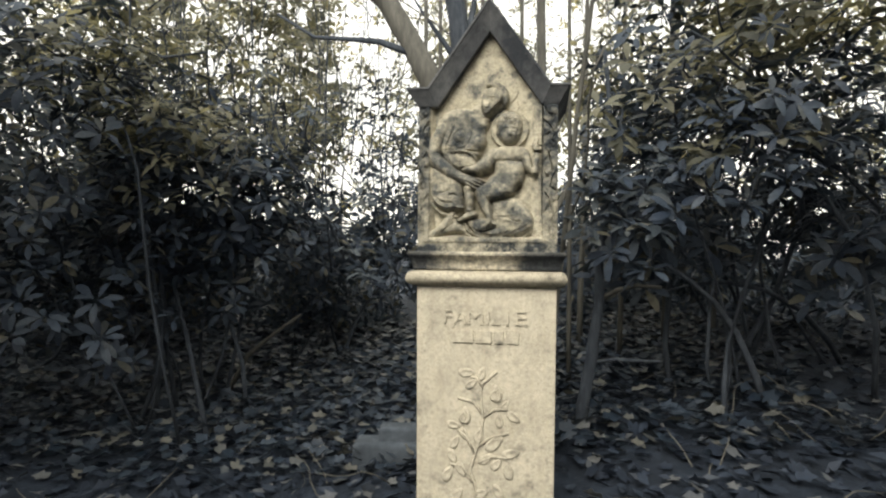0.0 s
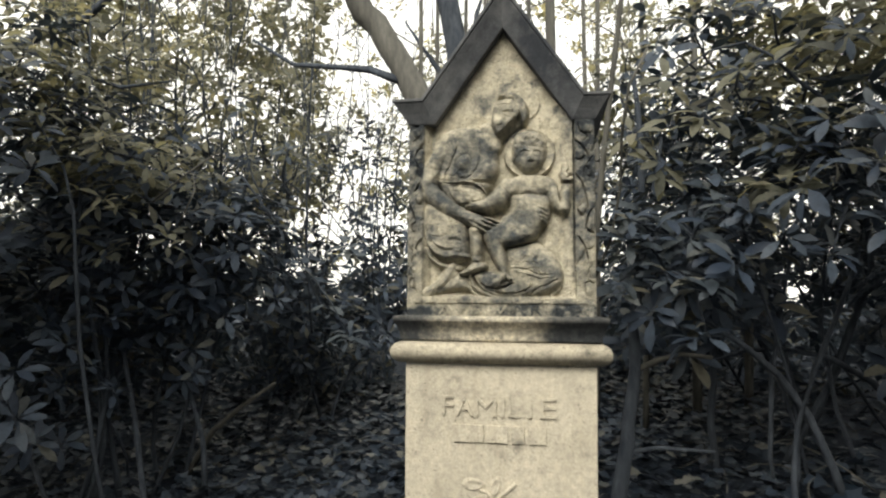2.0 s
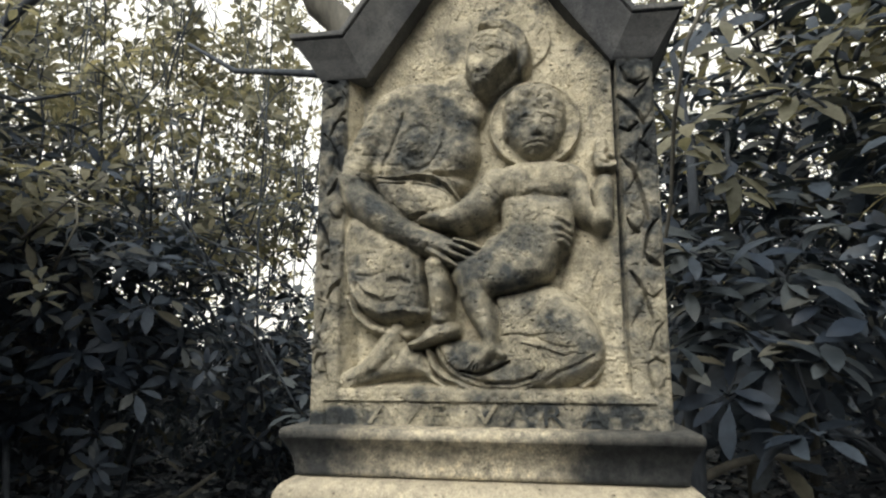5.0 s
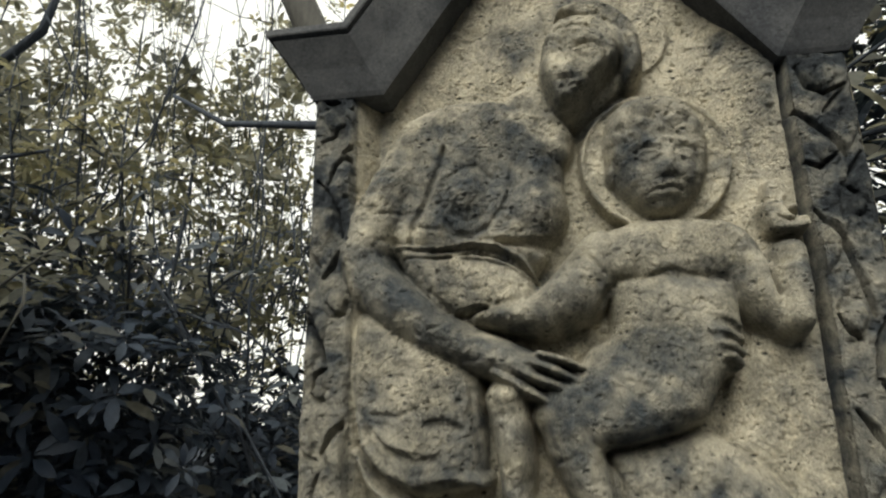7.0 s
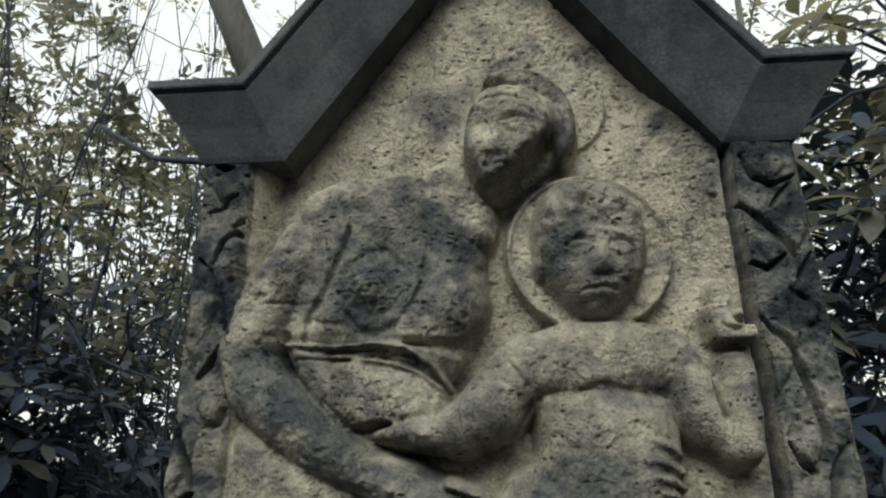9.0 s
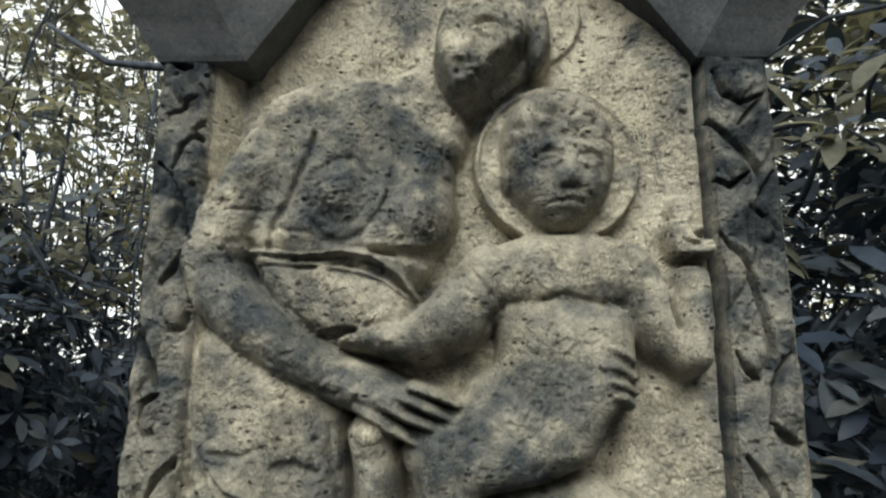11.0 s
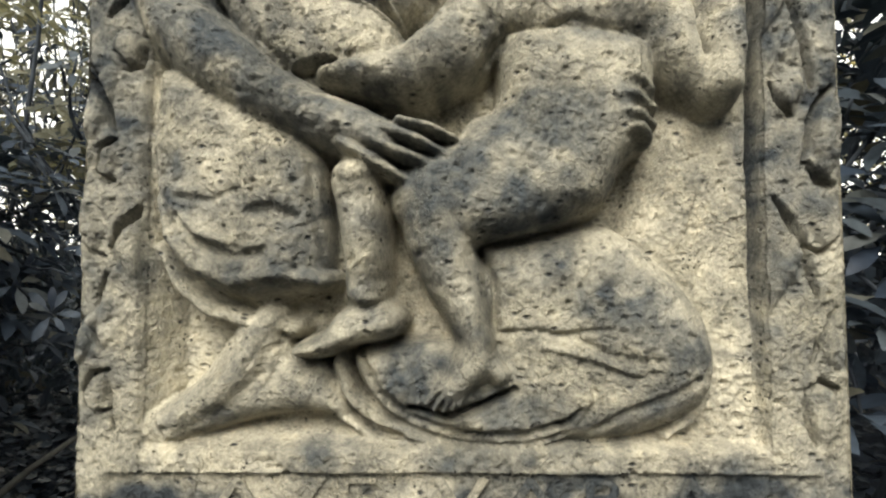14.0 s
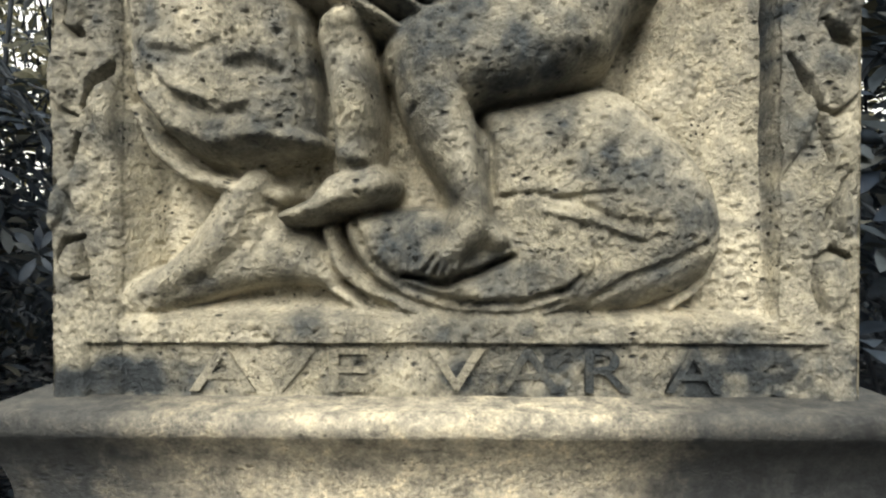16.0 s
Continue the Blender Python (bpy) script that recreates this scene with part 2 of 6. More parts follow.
def softened(ob, width=0.004, segments=2):
    """Rounds the hard edges of a small mesh."""
    bm = bmesh.new()
    bm.from_mesh(ob.data)
    bmesh.ops.remove_doubles(bm, verts=bm.verts, dist=1e-6)
    bmesh.ops.recalc_face_normals(bm, faces=bm.faces)
    sharp = [ed for ed in bm.edges if len(ed.link_faces) == 2 and ed.calc_face_angle() > 0.5]
    bmesh.ops.bevel(bm, geom=sharp, offset=width, segments=segments, affect="EDGES", profile=0.5, clamp_overlap=True)
    bm.to_mesh(ob.data)
    bm.free()
    return ob


class Bag:
    """Collects vertices and faces for one mesh."""
    def __init__(self):
        self.v, self.f = [], []

    def add(self, v, f):
        k = len(self.v)
        self.v.extend(v)
        self.f.extend([tuple(i + k for i in q) for q in f])

    def tube(self, pts, radii, sides=7):
        pts = [Vector(p) for p in pts]
        v, f = [], []
        for i, p in enumerate(pts):
            d = (pts[min(i + 1, len(pts) - 1)] - pts[max(i - 1, 0)]).normalized()
            s = d.orthogonal().normalized() if abs(d.z) > 0.95 else d.cross(Vector((0, 0, 1))).normalized()
            u = d.cross(s)
            for k in range(sides):
                w = 2 * math.pi * k / sides
                v.append(p + float(radii[i]) * (math.cos(w) * s + math.sin(w) * u))
        for i in range(len(pts) - 1):
            for k in range(sides):
                f.append((i * sides + k, i * sides + (k + 1) % sides, (i + 1) * sides + (k + 1) % sides, (i + 1) * sides + k))
        f.append(tuple(range(sides - 1, -1, -1)))
        f.append(tuple(range((len(pts) - 1) * sides, len(pts) * sides)))
        self.add(v, f)


def rect_ring(profile, x0, x1, y0, y1):
    """A moulding (out, z) run round a rectangle, closed above and below."""
    v, f = [], []
    for o, z in profile:
        v += [(x0 - o, y0 - o, z), (x1 + o, y0 - o, z), (x1 + o, y1 + o, z), (x0 - o, y1 + o, z)]
    for i in range(len(profile) - 1):
        for k in range(4):
            f.append((i * 4 + k, i * 4 + (k + 1) % 4, i * 4 + 4 + (k + 1) % 4, i * 4 + 4 + k))
    f.append((3, 2, 1, 0))
    n = 4 * (len(profile) - 1)
    f.append((n, n + 1, n + 2, n + 3))
    return v, f


# ---- ground ----
def ground_height(x, y):
    """The plot rises a little to one side and to the back."""
    h = 0.40 + 0.085 * max(0.0, min(2.5, x)) + 0.16 * max(-1.4, min(0.0, x)) + 0.02 * max(-3.0, min(0.0, y)) + 0.06 * max(0.0, min(6.0, y))
    return h + 0.05 * noise.noise((x * 0.5, y * 0.5, 0)) + 0.02 * noise.noise((x * 2, y * 2, 3))


def build_ground():
    v, f, n = [], [], 72
    rings = [0.0] + [0.35 * 1.13 ** k for k in range(64)]
    v.append((0, 0, ground_height(0, 0)))
    for r in rings[1:]:
        for k in range(n):
            w = 2 * math.pi * k / n
            x, y = r * math.cos(w), r * math.sin(w)
            v.append((x, y, ground_height(x, y)))
    f += [(0, 1 + k, 1 + (k + 1) % n) for k in range(n)]
    for i in range(len(rings) - 2):
        for k in range(n):
            p, q = 1 + i * n, 1 + (i + 1) * n
            f.append((p + k, q + k, q + (k + 1) % n, p + (k + 1) % n))
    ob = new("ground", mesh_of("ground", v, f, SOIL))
    tagged(ob, "dark woodland soil under fallen leaves", "ground", kind="structure")


build_ground()

# ---- the stele ----
DEEP = 0.36           # depth of the stele
BACK = 0.035          # niche ground behind the front plane
GX = 0.007            # axis of the gable
stele = new("grave_stele")
tagged(stele, "tall weathered limestone grave stele with gabled relief niche and rose carving", "gravestone")

v, f = rect_ring([(0.0, 0.2), (0.0, 0.385), (-0.02, 0.4)], -0.29, 0.29, -0.045, DEEP + 0.045)
softened(part("plinth", v, f, SHAFT_STONE, stele, smooth=False), 0.006)
v, f = rect_ring([(-0.006, 0.39), (-0.003, 0.8), (0.0, 1.247)], -0.25, 0.25, 0.0, DEEP)
softened(part("shaft", v, f, SHAFT_STONE, stele, "pale limestone shaft", smooth=False), 0.003)
prof = [(-0.01, 1.247), (0.012, 1.249)]
prof += [(0.012 + 0.024 * math.sin(w), 1.276 - 0.026 * math.cos(w)) for w in np.linspace(0.15, math.pi - 0.15, 12)]
prof += [(0.012, 1.303), (-0.01, 1.304)]
v, f = rect_ring(prof, -0.25, 0.25, 0.0, DEEP)
part("torus_moulding", v, f, MOULD_STONE, stele, "rounded limestone moulding")
prof = [(-0.01, 1.304), (0.008, 1.305)]
prof += [(0.013 + 0.015 * u ** 2.2, 1.307 + 0.047 * u) for u in np.linspace(0.0, 1.0, 9)]
prof += [(0.029, 1.3555), (0.031, 1.3585), (0.031, 1.367), (0.028, 1.3705), (-0.01, 1.3725)]
v, f = rect_ring(prof, -0.25, 0.25, 0.0, DEEP)
part("ledge", v, f, LEDGE_STONE, stele, "hollowed limestone ledge with stained ends")

# core of the gabled head: a house-shaped block behind the carved front
EAVE, APEX, SHOULDER = 1.897, 2.165, 0.186
outline = [(-0.2485, 1.3705), (0.2485, 1.3705), (0.2485, EAVE), (GX + SHOULDER, EAVE), (GX, APEX), (GX - SHOULDER, EAVE), (-0.2485, EAVE)]
v = [(x, BACK + 0.03, z) for x, z in outline] + [(x, DEEP, z) for x, z in outline]
k = len(outline)
f = [tuple(range(k)), tuple(range(2 * k - 1, k - 1, -1))] + [(i + k, (i + 1) % k + k, (i + 1) % k, i) for i in range(k)]
part("head_block", v, f, STONE, stele, smooth=False)


def gable_cornice():
    """Mitred cornice: along both sides, across the shoulders and up the gable, with its roof."""
    prof = [(-0.045, -0.001), (0.002, -0.001), (0.005, 0.003), (0.0175, 0.025), (0.0325, 0.046), (0.0345, 0.049), (0.0345, 0.0515), (0.0395, 0.053), (0.0405, 0.0545), (0.0405, 0.0605), (0.036, 0.0625)]
    run, rise = SHOULDER, APEX - EAVE
    ln = math.hypot(run, rise)
    nx, nz = rise / ln, run / ln
    mx = nx / (1 + nz)
    v, f, m = [], [], len(prof)
    def section(j, o, u):
        if j in (0, 7):
            s = -1 if j == 0 else 1
            return (s * (0.25 + o), DEEP + o, EAVE + u)
        if j in (1, 6):
            s = -1 if j == 1 else 1
            return (s * (0.25 + o), -o, EAVE + u)
        if j in (2, 5):
            s = -1 if j == 2 else 1
            return (GX + s * (run + u * mx), -o, EAVE + u)
        return (GX, -o, APEX + u / nz)
    order = [0, 1, 2, 3, 5, 6, 7]
    for j in order:
        v += [section(j, o, u) for o, u in prof]
    for a in range(len(order) - 1):
        for b in range(m - 1):
            f.append((a * m + b, a * m + b + 1, (a + 1) * m + b + 1, (a + 1) * m + b))
    # roof and back edge
    o, u = prof[-1]
    top = [a * m + m - 1 for a in range(len(order))]
    rear = {}
    for a in range(1, len(order) - 1):
        x, y, z = v[top[a]]
        rear[a] = len(v)
        v.append((x, DEEP + o, z))
    for a in range(1, len(order) - 2):
        f.append((top[a], rear[a], rear[a + 1], top[a + 1]))
    return v, f


v, f = gable_cornice()
part("gable_cornice", v, f, DARK_STONE, stele, "blackened stone cornice with steep gable", smooth=False)


# ---- carved front of the head: one soft relief over a fine grid ----
STEP = 0.0009
xs = np.arange(-0.25, 0.25 + STEP / 2, STEP)
zs = np.arange(1.3715, APEX + 0.004, STEP)
XX, ZZ = np.meshgrid(xs, zs)
FLAT = np.full(XX.shape, -1.0)


def smax(a, b, k):
    h = np.clip(0.5 + 0.5 * (a - b) / k, 0, 1)
    return b + (a - b) * h + k * h * (1 - h)


def dome(cx, cz, rx, rz, top, deg=0, power=0.36):
    """A rounded mass."""
    w = radians(deg)
    dx, dz = XX - cx, ZZ - cz
    u, t = (dx * math.cos(w) + dz * math.sin(w)) / rx, (-dx * math.sin(w) + dz * math.cos(w)) / rz
    d = u * u + t * t
    return np.where(d < 1, top * np.maximum(1 - d, 0) ** power, -1.0)


def limb(*pts, power=0.34):
    """A rounded band through (x, z, radius, height) points."""
    out = FLAT.copy()
    for (x0, z0, r0, h0), (x1, z1, r1, h1) in zip(pts, pts[1:]):
        ex, ez = x1 - x0, z1 - z0
        t = np.clip(((XX - x0) * ex + (ZZ - z0) * ez) / (ex * ex + ez * ez), 0, 1)
        r, h = r0 + (r1 - r0) * t, h0 + (h1 - h0) * t
        d = ((XX - x0 - ex * t) ** 2 + (ZZ - z0 - ez * t) ** 2) / (r * r)
        out = np.maximum(out, np.where(d < 1, h * np.maximum(1 - d, 0) ** power, -1.0))
    return out


def mass(outline, top, edge, power=0.5, lean=(0, 0)):
    """A carved mass inside a smooth closed outline: rounded within `edge` of its rim, then level or leaning."""
    p = np.array(outline)
    a, b, c, d = np.roll(p, 1, 0), p, np.roll(p, -1, 0), np.roll(p, -2, 0)
    ring = []
    for t in np.arange(6) / 6:
        ring.append(0.5 * (2 * b + (c - a) * t + (2 * a - 5 * b + 4 * c - d) * t ** 2 + (3 * b - a - 3 * c + d) * t ** 3))
    ring = np.stack(ring, 1).reshape(-1, 2)
    lo, hi, mid = ring.min(0), ring.max(0), ring.mean(0)
    i0, i1 = np.searchsorted(xs, lo[0]), np.searchsorted(xs, hi[0]) + 1
    j0, j1 = np.searchsorted(zs, lo[1]), np.searchsorted(zs, hi[1]) + 1
    x, z = XX[j0:j1, i0:i1], ZZ[j0:j1, i0:i1]
    near, inner = np.full(x.shape, 9.0), np.zeros(x.shape, bool)
    for (x0, z0), (x1, z1) in zip(ring, np.roll(ring, -1, 0)):
        ex, ez = x1 - x0, z1 - z0
        t = np.clip(((x - x0) * ex + (z - z0) * ez) / (ex * ex + ez * ez + 1e-12), 0, 1)
        near = np.minimum(near, (x - x0 - ex * t) ** 2 + (z - z0 - ez * t) ** 2)
        if z0 != z1:
            inner ^= ((z0 > z) != (z1 > z)) & (x < x0 + ex * (z - z0) / ez)
    u = np.clip(np.sqrt(near) / edge, 0, 1)
    height = top + lean[0] * (x - mid[0]) + lean[1] * (z - mid[1])
    out = FLAT.copy()
    out[j0:j1, i0:i1] = np.where(inner, height * (1 - (1 - u) ** 2) ** power, -1.0)
    return out


def groove(field, depth, *pts):
    g = limb(*[(x, z, r, 1.0) for x, z, r in pts], power=1.2)
    return field - depth * np.maximum(g, 0)


def bump(field, cx, cz, rx, rz, amount, deg=0):
    """A soft swelling (or hollow) worked into a carved mass."""
    w = radians(deg)
    dx, dz = XX - cx, ZZ - cz
    u, t = (dx * math.cos(w) + dz * math.sin(w)) / rx, (-dx * math.sin(w) + dz * math.cos(w)) / rz
    return field + amount * np.exp(-(u * u + t * t)) * (field > 0.012)


def smoothed(field, times):
    for _ in range(times):
        p = np.pad(field, 1, mode="edge")
        field = (p[:-2, 1:-1] + p[2:, 1:-1] + p[1:-1, :-2] + p[1:-1, 2:] + 2 * p[1:-1, 1:-1]) / 6
    return field


def soft_noise(shape_x, shape_z, scale, seed):
    """Smooth value noise on the grid."""
    rng = np.random.default_rng(seed)
    n = rng.random((int(1.0 / scale) + 4, int(1.2 / scale) + 4))
    u, w = (shape_x + 0.3) / scale, (shape_z - 1.3) / scale
    i, j = np.floor(u).astype(int), np.floor(w).astype(int)
    a, b = u - i, w - j
    a, b = a * a * (3 - 2 * a), b * b * (3 - 2 * b)
    return (n[i, j] * (1 - a) + n[i + 1, j] * a) * (1 - b) + (n[i, j + 1] * (1 - a) + n[i + 1, j + 1] * a) * b - 0.5


def features(field, eyes, nose, mouth, lift):
    """Worn eyelids, nose and mouth on a carved head."""
    for x, z, w, tilt in eyes:
        a, b = (x - w / 2, z - tilt), (x + w / 2, z + tilt)
        field = bump(field, x, z + 0.001, 0.6 * w, 0.009, -0.0042)
        field = bump(field, x, z, 0.34 * w, 0.0045, 0.004)
        field = groove(field, -0.0024, (*a, 0.0018), (x - w / 5, z + 0.0045, 0.0024), (x + w / 5, z + 0.0045, 0.0024), (*b, 0.0018))
        field = groove(field, 0.0028, (a[0], a[1] + 0.003, 0.0018), (x, z + 0.0085, 0.0024), (b[0], b[1] + 0.003, 0.0018))
        field = groove(field, -0.0016, (*a, 0.0016), (x, z - 0.0048, 0.002), (*b, 0.0016))
        field = groove(field, -0.002, (a[0] - 0.001, a[1] + 0.009, 0.002), (x, z + 0.0135, 0.0032), (b[0] + 0.001, b[1] + 0.009, 0.002))
    (x0, z0), (x1, z1) = nose
    for t, r, up in ((0.0, 0.0055, 0.0012), (0.4, 0.0055, 0.0035), (0.75, 0.0062, 0.0055), (1.0, 0.0065, 0.0065)):
        field = bump(field, x0 + (x1 - x0) * t, z0 + (z1 - z0) * t, r, 0.0075, 0.75 * up)
    for side in (-1, 1):
        field = bump(field, x1 + side * 0.0062, z1 - 0.0015, 0.0035, 0.0035, 0.0024)
        field = bump(field, x1 + side * 0.0035, z1 - 0.0058, 0.0022, 0.0016, -0.003)
    field = bump(field, x1, z1 - 0.0072, 0.007, 0.0022, -0.0032)
    x, z, w = mouth
    field = bump(field, x, z + 0.003, 0.5 * w, 0.003, 0.0022)
    field = bump(field, x, z - 0.0042, 0.36 * w, 0.003, 0.0024)
    field = groove(field, 0.0045, (x - w / 2, z - 0.0015, 0.0012), (x - w / 5, z, 0.0018), (x + w / 5, z, 0.0018), (x + w / 2, z - 0.0015, 0.0012))
    return bump(field, x, z - 0.0095, 0.35 * w, 0.0022, -0.002)


def relief():
    """The carved group: rounded masses, one over another, over the niche's ground."""
    u = np.clip((XX - 0.125) / 0.062, 0, 1)
    H = 0.024 * u * u * (3 - 2 * u)      # the ground curves up to one pilaster
    # aureole of the large figure
    r = np.hypot(XX - 0.058, ZZ - 1.954)
    H = np.maximum(H, np.where(r < 0.049, 0.006, 0.0))
    # hanging cloth beside the child
    H = smax(H, mass([(0.162, 1.669), (0.184, 1.65), (0.179, 1.593), (0.171, 1.529), (0.161, 1.513), (0.144, 1.529), (0.121, 1.545), (0.11, 1.565), (0.127, 1.622)], 0.016, 0.0236, 0.5, (0, 0)), 0.004)
    H = smax(H, limb((0.178, 1.645, 0.0028, 0.014), (0.162, 1.592, 0.0036, 0.02), (0.148, 1.557, 0.0048, 0.016), power=0.5), 0.006)
    H = smax(H, limb((0.179, 1.641, 0.0028, 0.014), (0.167, 1.576, 0.0036, 0.02), (0.157, 1.529, 0.0048, 0.016), power=0.5), 0.006)
    H = smax(H, limb((0.181, 1.637, 0.0028, 0.014), (0.174, 1.576, 0.0036, 0.02), (0.166, 1.513, 0.0048, 0.016), power=0.5), 0.006)
    # shoulders, bodice and upper arm of the large figure
    body = FLAT.copy()
    body = smax(body, mass([(-0.185, 1.835), (-0.163, 1.871), (-0.125, 1.889), (-0.086, 1.893), (-0.047, 1.886), (-0.022, 1.867), (-0.008, 1.839), (-0.005, 1.789), (-0.008, 1.746), (-0.035, 1.705), (-0.099, 1.714), (-0.168, 1.723), (-0.186, 1.78)], 0.042, 0.0402, 0.5, (0, 0)), 0.003)
    body = smax(body, mass([(-0.061, 1.887), (-0.027, 1.903), (-0.008, 1.876), (0.007, 1.84), (-0.008, 1.81), (-0.046, 1.83)], 0.034, 0.0194, 0.5, (0, 0)), 0.008)
    body = smax(body, limb((-0.148, 1.837, 0.027, 0.046), (-0.168, 1.799, 0.0286, 0.052), (-0.187, 1.761, 0.0292, 0.057), (-0.197, 1.731, 0.0266, 0.06), power=0.4), 0.004)
    body = smax(body, dome(-0.097, 1.785, 0.0297, 0.033, 0.053, 0, 0.5), 0.008)
    body = smax(body, dome(-0.036, 1.768, 0.0331, 0.0352, 0.052, -10, 0.42), 0.008)
    body = groove(body, 0.007, (-0.117, 1.83, 0.0025), (-0.123, 1.808, 0.0038), (-0.134, 1.778, 0.0042), (-0.147, 1.755, 0.0038), (-0.151, 1.731, 0.0034))
    body = groove(body, 0.003, (-0.112, 1.797, 0.0033), (-0.102, 1.808, 0.0033), (-0.086, 1.809, 0.0033), (-0.073, 1.796, 0.0029))
    body = groove(body, 0.005, (-0.117, 1.758, 0.0029), (-0.108, 1.745, 0.0037), (-0.093, 1.742, 0.0042), (-0.076, 1.75, 0.0037), (-0.065, 1.765, 0.0029), (-0.059, 1.778, 0.0021))
    body = groove(body, 0.0025, (-0.111, 1.764, 0.0025), (-0.098, 1.755, 0.0029), (-0.083, 1.759, 0.0029), (-0.073, 1.774, 0.0021))
    body = groove(body, 0.0035, (-0.056, 1.837, 0.0038), (-0.051, 1.816, 0.0042), (-0.055, 1.788, 0.0038), (-0.061, 1.765, 0.0033))
    body = groove(body, 0.003, (-0.149, 1.752, 0.0025), (-0.119, 1.749, 0.0029), (-0.106, 1.74, 0.0025), (-0.075, 1.737, 0.0025), (-0.054, 1.734, 0.0025))
    body = groove(body, 0.004, (-0.179, 1.739, 0.0029), (-0.169, 1.742, 0.0033), (-0.155, 1.735, 0.0025))
    body = groove(body, 0.003, (-0.179, 1.764, 0.0016), (-0.162, 1.767, 0.0021), (-0.147, 1.766, 0.0016))
    # girdle and the rounded belly below it
    body = smax(body, mass([(-0.168, 1.741), (-0.117, 1.736), (-0.076, 1.734), (-0.046, 1.718), (-0.032, 1.695), (-0.036, 1.668), (-0.078, 1.659), (-0.114, 1.664), (-0.142, 1.686), (-0.16, 1.713)], 0.052, 0.0248, 0.45, (0, 0)), 0.004)
    body = smax(body, limb((-0.162, 1.733, 0.0039, 0.05), (-0.123, 1.73, 0.0043, 0.055), (-0.091, 1.732, 0.0043, 0.057), (-0.067, 1.728, 0.0043, 0.057), (-0.048, 1.715, 0.0039, 0.055), (-0.036, 1.699, 0.003, 0.05), power=0.45), 0.002)
    body = smax(body, limb((-0.151, 1.722, 0.003, 0.05), (-0.114, 1.722, 0.0034, 0.055), (-0.08, 1.717, 0.0039, 0.057), (-0.056, 1.709, 0.0034, 0.055), (-0.042, 1.698, 0.0026, 0.05), power=0.45), 0.002)
    body = groove(body, 0.009, (-0.152, 1.722, 0.0016), (-0.116, 1.72, 0.0021), (-0.091, 1.723, 0.0021), (-0.068, 1.718, 0.0025), (-0.049, 1.707, 0.0021), (-0.039, 1.7, 0.0016))
    body = groove(body, 0.012, (-0.07, 1.735, 0.0025), (-0.05, 1.733, 0.0055), (-0.031, 1.731, 0.0076), (-0.014, 1.737, 0.005), (-0.007, 1.746, 0.0029))
    body = groove(body, 0.012, (-0.016, 1.735, 0.0059), (-0.025, 1.719, 0.0059), (-0.034, 1.704, 0.0042), (-0.036, 1.696, 0.0021))
    body = groove(body, 0.005, (-0.131, 1.691, 0.0025), (-0.115, 1.674, 0.0033), (-0.107, 1.666, 0.0025))
    H = smax(H, body, 0.003)
    # lap and gathered robe at the bent knee
    H = smax(H, mass([(-0.196, 1.679), (-0.136, 1.658), (-0.091, 1.621), (-0.086, 1.577), (-0.086, 1.529), (-0.102, 1.518), (-0.133, 1.51), (-0.161, 1.518), (-0.188, 1.541), (-0.202, 1.573), (-0.208, 1.61), (-0.207, 1.65)], 0.05, 0.029, 0.45, (0, 0)), 0.003)
    H = smax(H, limb((-0.197, 1.585, 0.0054, 0.04), (-0.188, 1.559, 0.0077, 0.046), (-0.169, 1.54, 0.0091, 0.052), (-0.144, 1.53, 0.0098, 0.055), (-0.114, 1.535, 0.0091, 0.055), (-0.087, 1.53, 0.0076, 0.05), power=0.42), 0.004)
    H = smax(H, limb((-0.201, 1.553, 0.0047, 0.03), (-0.186, 1.526, 0.0062, 0.034), (-0.163, 1.509, 0.007, 0.036), (-0.14, 1.503, 0.007, 0.034), (-0.109, 1.498, 0.0078, 0.03), power=0.42), 0.003)
    H = groove(H, 0.012, (-0.183, 1.538, 0.0033), (-0.166, 1.522, 0.0045), (-0.145, 1.516, 0.0052), (-0.118, 1.519, 0.006), (-0.092, 1.516, 0.0052), (-0.077, 1.512, 0.0037))
    H = groove(H, 0.007, (-0.173, 1.564, 0.0036), (-0.162, 1.551, 0.0051), (-0.145, 1.545, 0.0058), (-0.127, 1.548, 0.0051))
    H = smax(H, limb((-0.181, 1.576, 0.0053, 0.05), (-0.166, 1.561, 0.0068, 0.056), (-0.149, 1.555, 0.0061, 0.055), power=0.5), 0.008)
    H = groove(H, 0.007, (-0.133, 1.575, 0.0051), (-0.12, 1.575, 0.0073), (-0.105, 1.571, 0.0044))
    H = groove(H, 0.004, (-0.18, 1.584, 0.0029), (-0.161, 1.582, 0.0036), (-0.143, 1.588, 0.0029))
    H = groove(H, 0.004, (-0.097, 1.604, 0.0022), (-0.094, 1.574, 0.0029), (-0.089, 1.545, 0.0022))
    # robe spread over the far knee
    H = smax(H, mass([(0.017, 1.553), (0.056, 1.561), (0.095, 1.568), (0.118, 1.557), (0.141, 1.535), (0.161, 1.51), (0.169, 1.483), (0.166, 1.457), (0.148, 1.438), (0.112, 1.425), (0.07, 1.423), (0.031, 1.437), (0.016, 1.475), (0.009, 1.514)], 0.05, 0.0327, 0.45, (0.09, 0)), 0.004)
    H = smax(H, dome(0.121, 1.501, 0.0374, 0.0464, 0.057, 14, 0.45), 0.008)
    H = smax(H, mass([(-0.07, 1.482), (-0.031, 1.492), (0.016, 1.486), (0.055, 1.46), (0.082, 1.437), (0.055, 1.422), (0.008, 1.42), (-0.031, 1.431), (-0.058, 1.451)], 0.042, 0.0167, 0.5, (0, 0)), 0.003)
